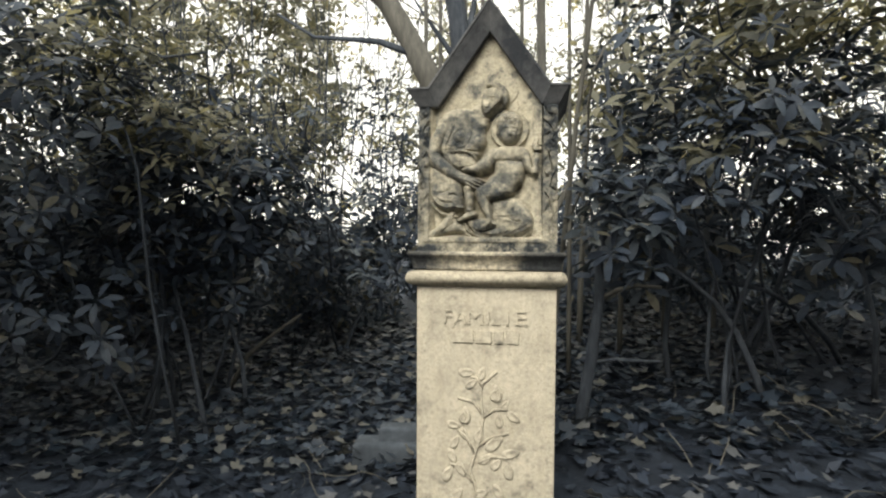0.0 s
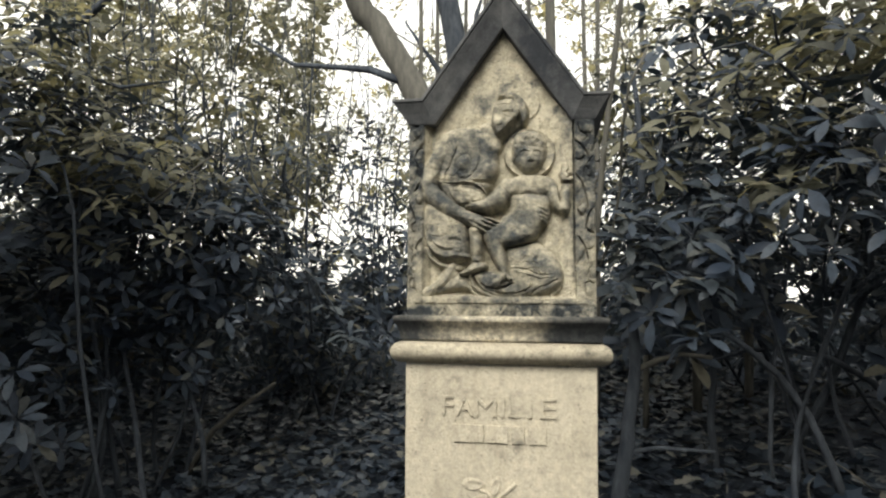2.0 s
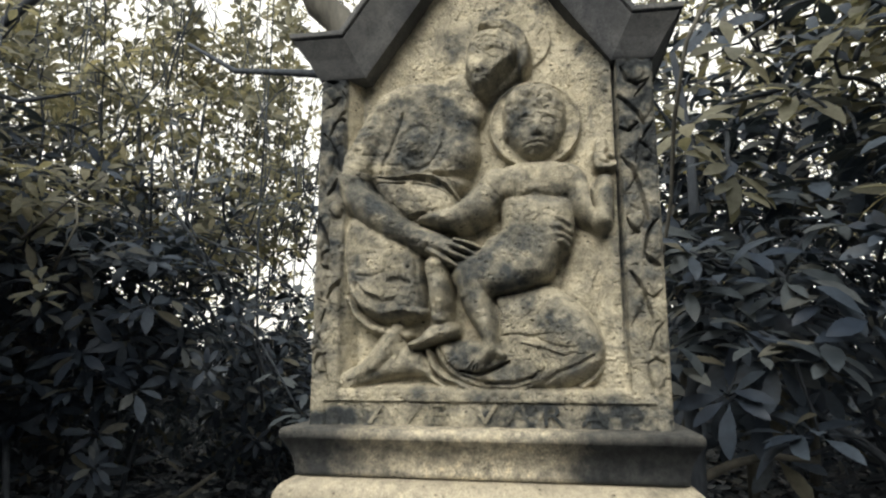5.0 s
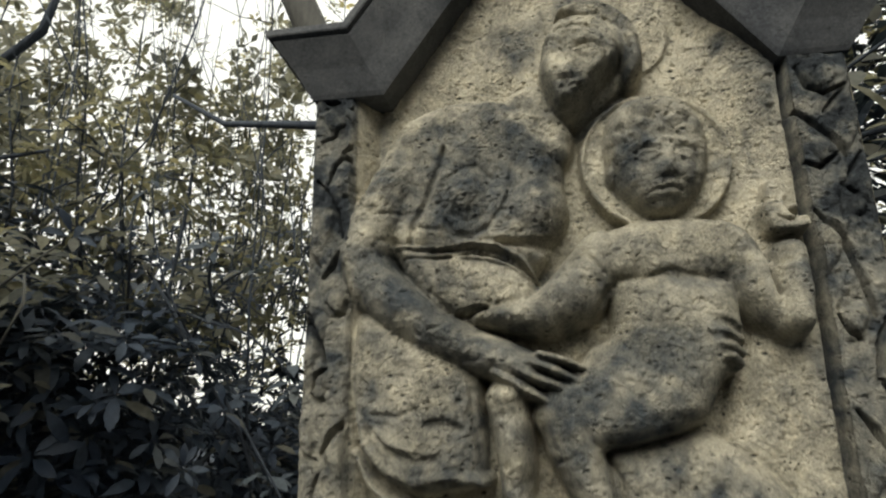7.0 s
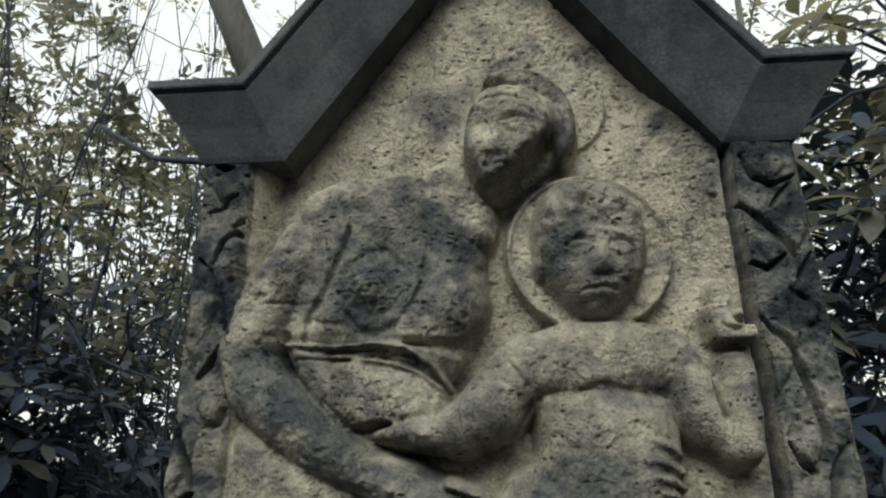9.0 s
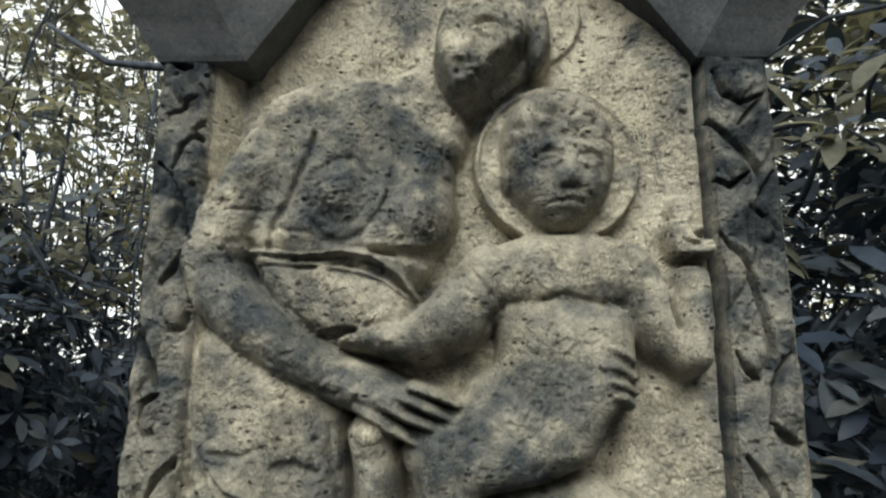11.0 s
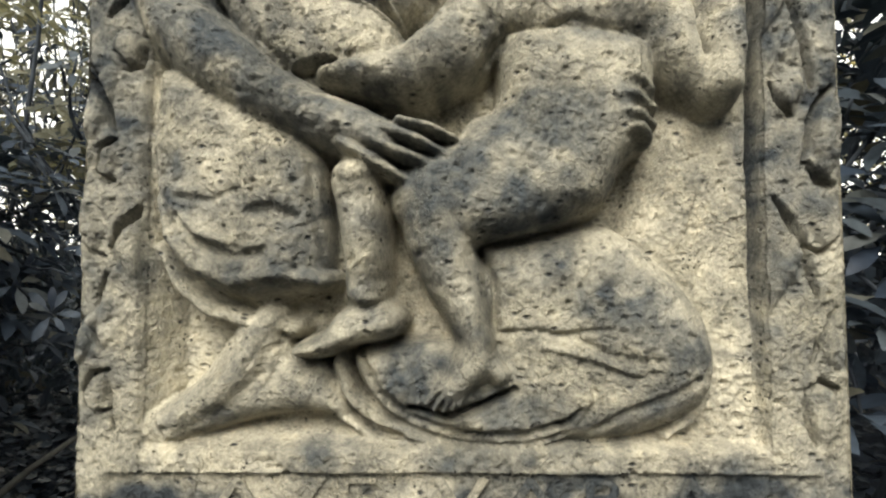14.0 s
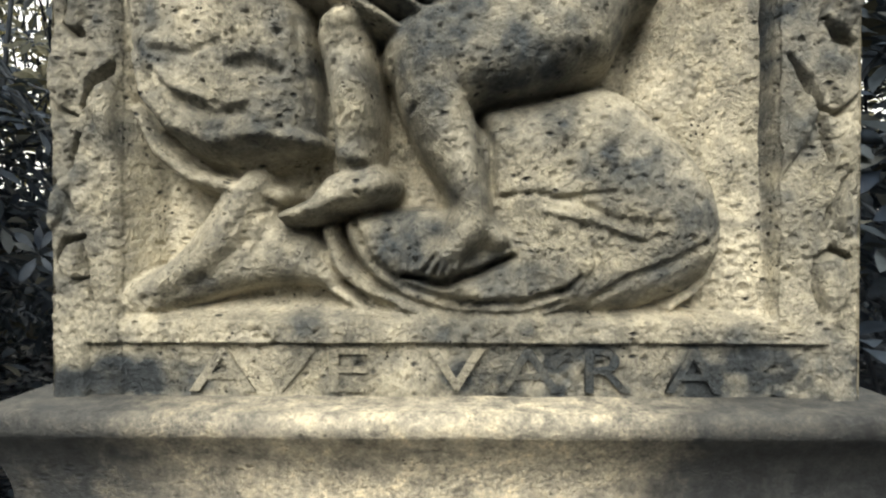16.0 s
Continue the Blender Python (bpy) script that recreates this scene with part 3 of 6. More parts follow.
    H = smax(H, limb((-0.079, 1.475, 0.0063, 0.03), (-0.072, 1.453, 0.0066, 0.034), (-0.05, 1.435, 0.0062, 0.034), (-0.019, 1.424, 0.0051, 0.032), (0.016, 1.42, 0.0043, 0.032), (0.054, 1.424, 0.0039, 0.032), (0.077, 1.432, 0.0031, 0.032), power=0.45), 0.002)
    H = smax(H, limb((-0.086, 1.461, 0.0055, 0.024), (-0.078, 1.44, 0.0051, 0.026), (-0.058, 1.426, 0.0047, 0.024), (-0.031, 1.42, 0.0036, 0.02), power=0.45), 0.002)
    H = groove(H, 0.01, (-0.063, 1.482, 0.0026), (-0.051, 1.458, 0.0038), (-0.029, 1.441, 0.0045), (0.004, 1.431, 0.0041), (0.041, 1.431, 0.0038), (0.07, 1.44, 0.003), (0.077, 1.448, 0.0019))
    H = groove(H, 0.01, (-0.08, 1.455, 0.0023), (-0.064, 1.438, 0.0031), (-0.037, 1.428, 0.0027))
    H = groove(H, 0.0045, (0.022, 1.496, 0.0018), (0.05, 1.498, 0.0025), (0.075, 1.493, 0.0029), (0.096, 1.483, 0.0036), (0.113, 1.479, 0.0036), (0.126, 1.48, 0.0022))
    H = groove(H, 0.005, (0.059, 1.495, 0.0014), (0.079, 1.497, 0.0022), (0.098, 1.499, 0.0014))
    H = smax(H, limb((0.053, 1.488, 0.0046, 0.05), (0.083, 1.482, 0.0053, 0.056), (0.105, 1.473, 0.0045, 0.055), (0.124, 1.469, 0.003, 0.052), power=0.5), 0.004)
    H = groove(H, 0.004, (0.094, 1.474, 0.0029), (0.11, 1.469, 0.0036), (0.125, 1.472, 0.0025))
    H = groove(H, 0.005, (0.086, 1.434, 0.0029), (0.104, 1.447, 0.0037), (0.129, 1.456, 0.0044), (0.149, 1.468, 0.0029))
    H = groove(H, 0.005, (0.084, 1.467, 0.0022), (0.087, 1.453, 0.0033), (0.078, 1.441, 0.0025))
    H = smax(H, limb((0.136, 1.428, 0.0047, 0.028), (0.151, 1.438, 0.0047, 0.03), (0.163, 1.453, 0.0031, 0.03), power=0.34), 0.003)
    H = smax(H, limb((0.156, 1.423, 0.0036, 0.016), (0.17, 1.427, 0.0036, 0.014), (0.182, 1.425, 0.0024, 0.01), power=0.34), 0.003)
    # long leg and foot under the robe
    H = smax(H, mass([(-0.147, 1.506), (-0.131, 1.513), (-0.115, 1.505), (-0.108, 1.482), (-0.086, 1.474), (-0.07, 1.439), (-0.102, 1.441), (-0.133, 1.437), (-0.165, 1.427), (-0.193, 1.416), (-0.217, 1.419), (-0.227, 1.433), (-0.209, 1.445), (-0.182, 1.46), (-0.162, 1.485)], 0.034, 0.0151, 0.5, (0, 0)), 0.003)
    H = smax(H, limb((-0.126, 1.503, 0.0131, 0.04), (-0.137, 1.48, 0.0169, 0.044), (-0.157, 1.457, 0.0154, 0.044), (-0.184, 1.44, 0.0124, 0.04), (-0.213, 1.431, 0.0086, 0.032), power=0.45), 0.005)
    H = bump(H, -0.119, 1.471, 0.0053, 0.0188, -0.003, -30)
    H = groove(H, 0.003, (-0.21, 1.44, 0.0011), (-0.201, 1.429, 0.0015))
    H = groove(H, 0.003, (-0.201, 1.442, 0.0011), (-0.193, 1.428, 0.0011))
    # bowed head of the large figure
    head = FLAT.copy()
    head = smax(head, mass([(-0.013, 1.906), (0.022, 1.911), (0.062, 1.921), (0.068, 1.904), (0.044, 1.881), (0.022, 1.864), (-0, 1.852), (-0.015, 1.86)], 0.016, 0.0107, 0.5, (0, 0)), 0.003)
    head = smax(head, mass([(-0.007, 1.97), (0.022, 1.981), (0.053, 1.973), (0.074, 1.945), (0.078, 1.916), (0.071, 1.894), (0.058, 1.891), (0.052, 1.916), (0.031, 1.943)], 0.046, 0.0101, 0.5, (0, 0.0)), 0.003)
    head = smax(head, mass([(-0.024, 1.91), (-0.019, 1.938), (-0.007, 1.954), (0.018, 1.962), (0.043, 1.953), (0.055, 1.926), (0.052, 1.907), (0.042, 1.896), (0.031, 1.884), (0.021, 1.872), (0.01, 1.861), (0.001, 1.856), (-0.009, 1.858), (-0.017, 1.87), (-0.023, 1.891)], 0.061, 0.0105, 0.5, (-0.05, -0.16)), 0.002)
    head = features(head, ((0.024, 1.911, 0.025, -0.002), (-0.01, 1.919, 0.014, -0.002)), ((0.007, 1.914), (0.003, 1.886)), (0.011, 1.873, 0.017), 0.062)
    H = groove(H, 0.005, (-0.048, 1.944, 0.0023), (-0.035, 1.946, 0.0036), (-0.022, 1.94, 0.0027))
    H = groove(H, 0.006, (-0.082, 1.913, 0.0027), (-0.074, 1.911, 0.0041), (-0.069, 1.914, 0.0023))
    head = groove(head, 0.003, (-0.017, 1.924, 0.0016), (-0.007, 1.936, 0.002), (0.013, 1.942, 0.002), (0.034, 1.935, 0.002), (0.044, 1.917, 0.002), (0.047, 1.895, 0.0016))
    head = groove(head, 0.003, (0.002, 1.955, 0.0016), (0.03, 1.958, 0.0021), (0.052, 1.944, 0.0021), (0.063, 1.918, 0.0016))
    head = bump(head, -0.007, 1.888, 0.0089, 0.0106, 0.003, 0)
    head = bump(head, 0.03, 1.892, 0.0106, 0.0057, 0.005, 34)
    head = bump(head, 0.001, 1.861, 0.0065, 0.0045, 0.004, 0)
    head = groove(head, 0.004, (0.036, 1.922, 0.0016), (0.041, 1.911, 0.0024), (0.037, 1.897, 0.002))
    head = groove(head, 0.003, (-0.02, 1.876, 0.0012), (-0.014, 1.867, 0.0024), (-0.007, 1.857, 0.0016))
    H = smax(H, head, 0.002)
    H = smax(H, dome(-0.033, 1.857, 0.0129, 0.0111, 0.036, 0, 0.4), 0.006)
    # child: aureole, trunk and arms
    r2 = np.hypot(XX - 0.079, ZZ - 1.812)
    H = np.where(r2 < 0.0685, np.maximum(H, 0.017 + 0.004 * (r2 > 0.0636)), H)
    child = FLAT.copy()
    child = smax(child, mass([(0.015, 1.727), (0.038, 1.748), (0.084, 1.753), (0.125, 1.748), (0.141, 1.727), (0.135, 1.693), (0.099, 1.686), (0.037, 1.686), (0.019, 1.695)], 0.05, 0.0249, 0.42, (0, 0)), 0.003)
    child = smax(child, mass([(0.03, 1.697), (0.073, 1.704), (0.126, 1.695), (0.134, 1.66), (0.13, 1.626), (0.111, 1.603), (0.096, 1.576), (0.056, 1.56), (0.014, 1.554), (-0.007, 1.568), (-0.007, 1.609), (0.006, 1.638), (0.026, 1.651)], 0.06, 0.0305, 0.42, (0, -0.05)), 0.003)
    child = groove(child, 0.005, (0.025, 1.696, 0.0021), (0.039, 1.694, 0.0033), (0.053, 1.693, 0.0025), (0.076, 1.7, 0.0017))
    child = groove(child, 0.003, (0.076, 1.701, 0.0021), (0.097, 1.695, 0.0029), (0.117, 1.688, 0.0025))
    child = bump(child, 0.054, 1.658, 0.0247, 0.0206, 0.003, 0)
    child = bump(child, 0.076, 1.615, 0.0288, 0.0288, 0.003, 0)
    child = bump(child, 0.025, 1.63, 0.0123, 0.0103, -0.003, 0)
    child = bump(child, 0.047, 1.716, 0.0208, 0.0104, 0.0025, 0)
    child = bump(child, 0.098, 1.719, 0.0187, 0.0104, 0.0025, 0)
    child = smax(child, limb((0.023, 1.72, 0.0251, 0.052), (-0.001, 1.687, 0.0284, 0.058), (-0.031, 1.668, 0.0214, 0.06), (-0.059, 1.667, 0.0154, 0.06), (-0.086, 1.667, 0.0104, 0.054), power=0.4), 0.004)
    child = groove(child, 0.004, (0.005, 1.721, 0.0025), (0.014, 1.708, 0.0033), (0.022, 1.699, 0.0021))
    child = smax(child, mass([(0.113, 1.745), (0.142, 1.741), (0.162, 1.709), (0.175, 1.669), (0.176, 1.643), (0.153, 1.645), (0.133, 1.664), (0.121, 1.691)], 0.054, 0.0206, 0.45, (0, 0)), 0.004)
    child = smax(child, limb((0.169, 1.655, 0.0179, 0.066), (0.173, 1.68, 0.0166, 0.066), (0.176, 1.712, 0.0146, 0.056), power=0.42), 0.001)
    child = groove(child, 0.04, (0.155, 1.726, 0.003), (0.156, 1.709, 0.0034), (0.157, 1.692, 0.003), (0.159, 1.676, 0.0021))
    child = smax(child, mass([(0.159, 1.753), (0.163, 1.761), (0.178, 1.761), (0.182, 1.747), (0.195, 1.744), (0.195, 1.732), (0.18, 1.729), (0.163, 1.731)], 0.044, 0.0038, 0.5, (0.1, -0.1)), 0.001)
    child = smax(child, mass([(0.167, 1.78), (0.181, 1.78), (0.181, 1.76), (0.164, 1.76)], 0.037, 0.0026, 0.5, (0, -0.05)), 0.001)
    child = smax(child, dome(0.185, 1.752, 0.0071, 0.0063, 0.045, 0, 0.4), 0.001)
    child = groove(child, 0.007, (0.17, 1.743, 0.0013), (0.179, 1.739, 0.0017), (0.186, 1.742, 0.0013))
    child = groove(child, 0.006, (0.155, 1.727, 0.0017), (0.174, 1.724, 0.0017), (0.19, 1.725, 0.0017))
    child = groove(child, 0.004, (0.163, 1.76, 0.0013), (0.173, 1.76, 0.0013))
    H = smax(H, child, 0.002)
    # head of the child
    ch = FLAT.copy()
    ch = smax(ch, mass([(0.031, 1.813), (0.035, 1.848), (0.052, 1.869), (0.081, 1.875), (0.109, 1.867), (0.125, 1.842), (0.126, 1.807), (0.117, 1.778), (0.098, 1.758), (0.079, 1.752), (0.059, 1.759), (0.041, 1.781)], 0.053, 0.0256, 0.45, (0, 0)), 0.003)
    ch = smax(ch, dome(0.083, 1.794, 0.0319, 0.0408, 0.058, 0, 0.36), 0.006)
    ch = smax(ch, dome(0.037, 1.796, 0.006, 0.0129, 0.036, 0, 0.4), 0.003)
    ch = bump(ch, 0.039, 1.823, 0.0083, 0.0075, 0.005, 0)
    ch = bump(ch, 0.05, 1.839, 0.0083, 0.0066, 0.006, 0)
    ch = bump(ch, 0.066, 1.847, 0.0083, 0.0062, 0.006, 0)
    ch = bump(ch, 0.083, 1.849, 0.0083, 0.0058, 0.006, 0)
    ch = bump(ch, 0.099, 1.843, 0.0075, 0.0062, 0.006, 0)
    ch = bump(ch, 0.109, 1.828, 0.0062, 0.0075, 0.005, 0)
    ch = bump(ch, 0.063, 1.834, 0.007, 0.0041, 0.005, 0)
    ch = bump(ch, 0.09, 1.836, 0.007, 0.0041, 0.005, 0)
    ch = bump(ch, 0.042, 1.808, 0.0058, 0.0058, 0.004, 0)
    ch = bump(ch, 0.056, 1.824, 0.0058, 0.0041, 0.004, 0)
    ch = bump(ch, 0.058, 1.846, 0.0025, 0.005, -0.005, 0)
    ch = bump(ch, 0.074, 1.843, 0.0025, 0.0058, -0.005, 0)
    ch = bump(ch, 0.091, 1.845, 0.0025, 0.0058, -0.005, 0)
    ch = bump(ch, 0.104, 1.835, 0.0025, 0.005, -0.005, 0)
    ch = bump(ch, 0.045, 1.831, 0.0029, 0.0037, -0.005, 0)
    ch = bump(ch, 0.053, 1.782, 0.0124, 0.0091, 0.002, 0)
    ch = bump(ch, 0.104, 1.781, 0.0083, 0.0091, 0.002, 0)
    ch = bump(ch, 0.079, 1.757, 0.0091, 0.005, 0.003, 0)
    ch = bump(ch, 0.082, 1.822, 0.0166, 0.0025, -0.002, 0)
    ch = features(ch, ((0.067, 1.803, 0.022, 0.0), (0.099, 1.802, 0.019, 0.0)), ((0.084, 1.811), (0.083, 1.787)), (0.08, 1.772, 0.027), 0.054)
    H = smax(H, ch, 0.002)
    # supporting fingers round the child's side
    H = smax(H, limb((0.102, 1.661, 0.0051, 0.06), (0.112, 1.657, 0.0064, 0.066), (0.123, 1.651, 0.0065, 0.056), power=0.4), 0.002)
    H = smax(H, limb((0.099, 1.648, 0.0051, 0.06), (0.111, 1.645, 0.0064, 0.066), (0.124, 1.639, 0.0065, 0.056), power=0.4), 0.002)
    H = smax(H, limb((0.103, 1.636, 0.0051, 0.06), (0.112, 1.634, 0.0064, 0.066), (0.124, 1.629, 0.0065, 0.056), power=0.4), 0.002)
    H = smax(H, limb((0.109, 1.626, 0.0051, 0.06), (0.114, 1.625, 0.0064, 0.066), (0.121, 1.62, 0.0065, 0.056), power=0.4), 0.002)
    # short legs and feet
    H = groove(H, 0.02, (-0.084, 1.608, 0.0026), (-0.084, 1.578, 0.0033), (-0.078, 1.545, 0.0033), (-0.075, 1.52, 0.0029))
    H = smax(H, limb((-0.066, 1.596, 0.0202, 0.062), (-0.062, 1.572, 0.0187, 0.064), (-0.06, 1.545, 0.0165, 0.062), (-0.06, 1.521, 0.0151, 0.058), power=0.42), 0.002)
    H = smax(H, mass([(-0.077, 1.512), (-0.05, 1.519), (-0.038, 1.512), (-0.034, 1.498), (-0.046, 1.49), (-0.068, 1.486), (-0.087, 1.478), (-0.107, 1.479), (-0.109, 1.488), (-0.09, 1.498)], 0.056, 0.01, 0.5, (0, 0)), 0.003)
    H = smax(H, limb((-0.044, 1.503, 0.0113, 0.06), (-0.06, 1.499, 0.0105, 0.06), (-0.079, 1.492, 0.0083, 0.056), (-0.099, 1.484, 0.0054, 0.048), power=0.42), 0.003)
    H = groove(H, 0.004, (-0.07, 1.517, 0.0022), (-0.057, 1.512, 0.0025), (-0.042, 1.517, 0.0018))
    H = groove(H, 0.003, (-0.095, 1.492, 0.0011), (-0.088, 1.484, 0.0011))
    H = smax(H, dome(-0.065, 1.598, 0.0174, 0.0125, 0.067, 0, 0.42), 0.006)
    H = bump(H, -0.063, 1.559, 0.0064, 0.0142, 0.004, 0)
    H = bump(H, -0.046, 1.563, 0.0035, 0.0177, -0.003, 0)
    H = bump(H, -0.054, 1.531, 0.0106, 0.005, -0.004, 0)
    H = bump(H, -0.06, 1.581, 0.0127, 0.0057, -0.003, 0)
    H = groove(H, 0.024, (-0.042, 1.597, 0.0022), (-0.042, 1.571, 0.0029), (-0.037, 1.545, 0.0033), (-0.027, 1.52, 0.0033), (-0.018, 1.505, 0.0033))
    H = smax(H, mass([(-0.046, 1.584), (-0.034, 1.608), (-0.007, 1.624), (0.033, 1.631), (0.072, 1.623), (0.095, 1.592), (0.087, 1.574), (0.055, 1.56), (0.02, 1.553), (0.005, 1.545), (-0.007, 1.553), (-0.034, 1.561)], 0.067, 0.0243, 0.42, (0, 0)), 0.005)
    H = smax(H, limb((-0.019, 1.586, 0.0236, 0.072), (-0.012, 1.556, 0.0228, 0.074), (-0.002, 1.53, 0.0207, 0.072), (0.007, 1.508, 0.0163, 0.07), (0.012, 1.49, 0.0141, 0.068), power=0.42), 0.003)
    H = groove(H, 0.012, (0.015, 1.55, 0.0018), (0.024, 1.531, 0.0025), (0.024, 1.509, 0.0025), (0.025, 1.495, 0.0018))
    H = smax(H, limb((0.012, 1.495, 0.0141, 0.068), (0.01, 1.477, 0.0171, 0.068), (-0.004, 1.462, 0.0127, 0.064), power=0.45), 0.003)
    H = smax(H, limb((0.015, 1.482, 0.0112, 0.064), (0.026, 1.47, 0.0098, 0.058), power=0.45), 0.004)
    H = smax(H, limb((-0.011, 1.464, 0.0045, 0.062), (-0.02, 1.453, 0.0034, 0.057), power=0.45), 0.001)
    H = smax(H, limb((-0.006, 1.465, 0.0045, 0.062), (-0.015, 1.45, 0.0034, 0.057), power=0.45), 0.001)
    H = smax(H, limb((-0.002, 1.466, 0.0045, 0.062), (-0.009, 1.449, 0.0034, 0.057), power=0.45), 0.001)
    H = smax(H, limb((0.003, 1.467, 0.0045, 0.062), (-0.004, 1.45, 0.0034, 0.057), power=0.45), 0.001)
    H = smax(H, limb((0.007, 1.468, 0.0045, 0.062), (0.001, 1.453, 0.0034, 0.057), power=0.45), 0.001)
    H = groove(H, 0.02, (-0.031, 1.448, 0.0026), (-0.007, 1.443, 0.0038), (0.015, 1.45, 0.0038), (0.036, 1.46, 0.0026))
    H = groove(H, 0.006, (0.011, 1.552, 0.0022), (0.04, 1.557, 0.0033), (0.069, 1.565, 0.0033), (0.09, 1.576, 0.0022))
    # long forearm and its spread fingers
    H = groove(H, 0.018, (-0.107, 1.669, 0.0033), (-0.096, 1.67, 0.005), (-0.08, 1.673, 0.0025))
    H = groove(H, 0.01, (-0.09, 1.656, 0.0025), (-0.065, 1.652, 0.0037), (-0.032, 1.644, 0.0042), (-0.007, 1.647, 0.0042), (0.013, 1.664, 0.0037), (0.025, 1.687, 0.0029))
    H = smax(H, limb((-0.198, 1.724, 0.0257, 0.06), (-0.184, 1.699, 0.0273, 0.064), (-0.157, 1.675, 0.0263, 0.067), (-0.126, 1.653, 0.0229, 0.067), (-0.095, 1.639, 0.0204, 0.068), (-0.07, 1.629, 0.0204, 0.067), (-0.049, 1.621, 0.0179, 0.066), power=0.42), 0.003)
    H = smax(H, limb((-0.074, 1.617, 0.0068, 0.066), (-0.053, 1.605, 0.0072, 0.069), (-0.029, 1.591, 0.0055, 0.063), power=0.42), 0.004)
    H = smax(H, limb((-0.057, 1.619, 0.0068, 0.066), (-0.034, 1.609, 0.0072, 0.069), (-0.01, 1.599, 0.0051, 0.063), power=0.42), 0.004)
    H = smax(H, limb((-0.047, 1.626, 0.0068, 0.066), (-0.026, 1.618, 0.0068, 0.069), (-0.006, 1.608, 0.0051, 0.063), power=0.42), 0.004)
    H = smax(H, limb((-0.037, 1.631, 0.0064, 0.066), (-0.018, 1.626, 0.0059, 0.069), (-0.002, 1.619, 0.0047, 0.063), power=0.42), 0.004)
    H = groove(H, 0.003, (-0.058, 1.615, 0.0016), (-0.038, 1.605, 0.002), (-0.02, 1.596, 0.0016))
    H = groove(H, 0.003, (-0.048, 1.622, 0.0016), (-0.028, 1.613, 0.002), (-0.007, 1.605, 0.0016))
    H = groove(H, 0.003, (-0.036, 1.628, 0.0016), (-0.019, 1.622, 0.002), (-0.004, 1.615, 0.0016))
    H = groove(H, 0.003, (-0.101, 1.63, 0.002), (-0.091, 1.626, 0.0028), (-0.085, 1.63, 0.002))
    H = smax(H, dome(-0.075, 1.628, 0.0063, 0.0047, 0.074, 0, 0.5), 0.002)
    return 0.96 * H


def lichen_shade():
    """Grey lichen skin, 0 to 1, in patches with ragged rims, plus painted shade."""
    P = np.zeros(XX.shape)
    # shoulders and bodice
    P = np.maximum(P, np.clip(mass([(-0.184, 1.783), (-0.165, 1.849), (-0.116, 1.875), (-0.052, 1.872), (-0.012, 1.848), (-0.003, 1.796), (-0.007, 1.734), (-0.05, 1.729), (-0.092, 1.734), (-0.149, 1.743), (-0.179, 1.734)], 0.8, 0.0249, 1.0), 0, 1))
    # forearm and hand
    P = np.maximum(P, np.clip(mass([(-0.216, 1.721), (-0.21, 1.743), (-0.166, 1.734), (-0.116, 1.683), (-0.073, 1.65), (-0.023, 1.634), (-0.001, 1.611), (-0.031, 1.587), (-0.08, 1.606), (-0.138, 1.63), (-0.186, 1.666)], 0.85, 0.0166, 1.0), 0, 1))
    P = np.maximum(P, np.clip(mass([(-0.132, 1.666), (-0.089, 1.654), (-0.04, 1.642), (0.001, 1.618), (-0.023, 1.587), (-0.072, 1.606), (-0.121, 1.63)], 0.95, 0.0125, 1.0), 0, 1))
    # heads; the dark patch behind the jaw is partly painted shade
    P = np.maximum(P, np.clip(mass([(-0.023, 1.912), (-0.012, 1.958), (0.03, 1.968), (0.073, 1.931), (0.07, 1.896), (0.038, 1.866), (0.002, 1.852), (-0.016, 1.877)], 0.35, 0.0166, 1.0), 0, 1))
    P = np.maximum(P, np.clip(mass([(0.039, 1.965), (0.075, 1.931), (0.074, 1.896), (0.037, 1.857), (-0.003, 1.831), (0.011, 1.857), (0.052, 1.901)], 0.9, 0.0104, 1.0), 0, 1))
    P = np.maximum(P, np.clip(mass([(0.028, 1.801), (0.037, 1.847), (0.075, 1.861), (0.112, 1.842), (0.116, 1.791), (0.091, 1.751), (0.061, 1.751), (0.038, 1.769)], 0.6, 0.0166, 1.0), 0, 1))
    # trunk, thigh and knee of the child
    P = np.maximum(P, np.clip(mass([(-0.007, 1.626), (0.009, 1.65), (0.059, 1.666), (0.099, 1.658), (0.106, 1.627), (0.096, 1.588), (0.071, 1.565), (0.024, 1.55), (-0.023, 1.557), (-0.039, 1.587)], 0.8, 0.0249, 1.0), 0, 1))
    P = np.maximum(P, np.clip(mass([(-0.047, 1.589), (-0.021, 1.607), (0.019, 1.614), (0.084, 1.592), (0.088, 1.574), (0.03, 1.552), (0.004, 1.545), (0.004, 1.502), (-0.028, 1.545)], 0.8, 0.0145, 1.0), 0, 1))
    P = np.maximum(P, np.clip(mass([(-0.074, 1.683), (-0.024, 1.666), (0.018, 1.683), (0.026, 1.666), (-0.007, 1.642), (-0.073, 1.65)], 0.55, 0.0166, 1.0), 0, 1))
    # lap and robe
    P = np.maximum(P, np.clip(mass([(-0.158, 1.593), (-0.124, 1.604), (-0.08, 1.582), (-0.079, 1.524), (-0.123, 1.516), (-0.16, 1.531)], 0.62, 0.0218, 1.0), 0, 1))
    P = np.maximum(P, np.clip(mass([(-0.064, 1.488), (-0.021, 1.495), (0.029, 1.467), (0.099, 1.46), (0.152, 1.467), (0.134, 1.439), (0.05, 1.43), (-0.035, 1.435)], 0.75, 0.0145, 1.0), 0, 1))
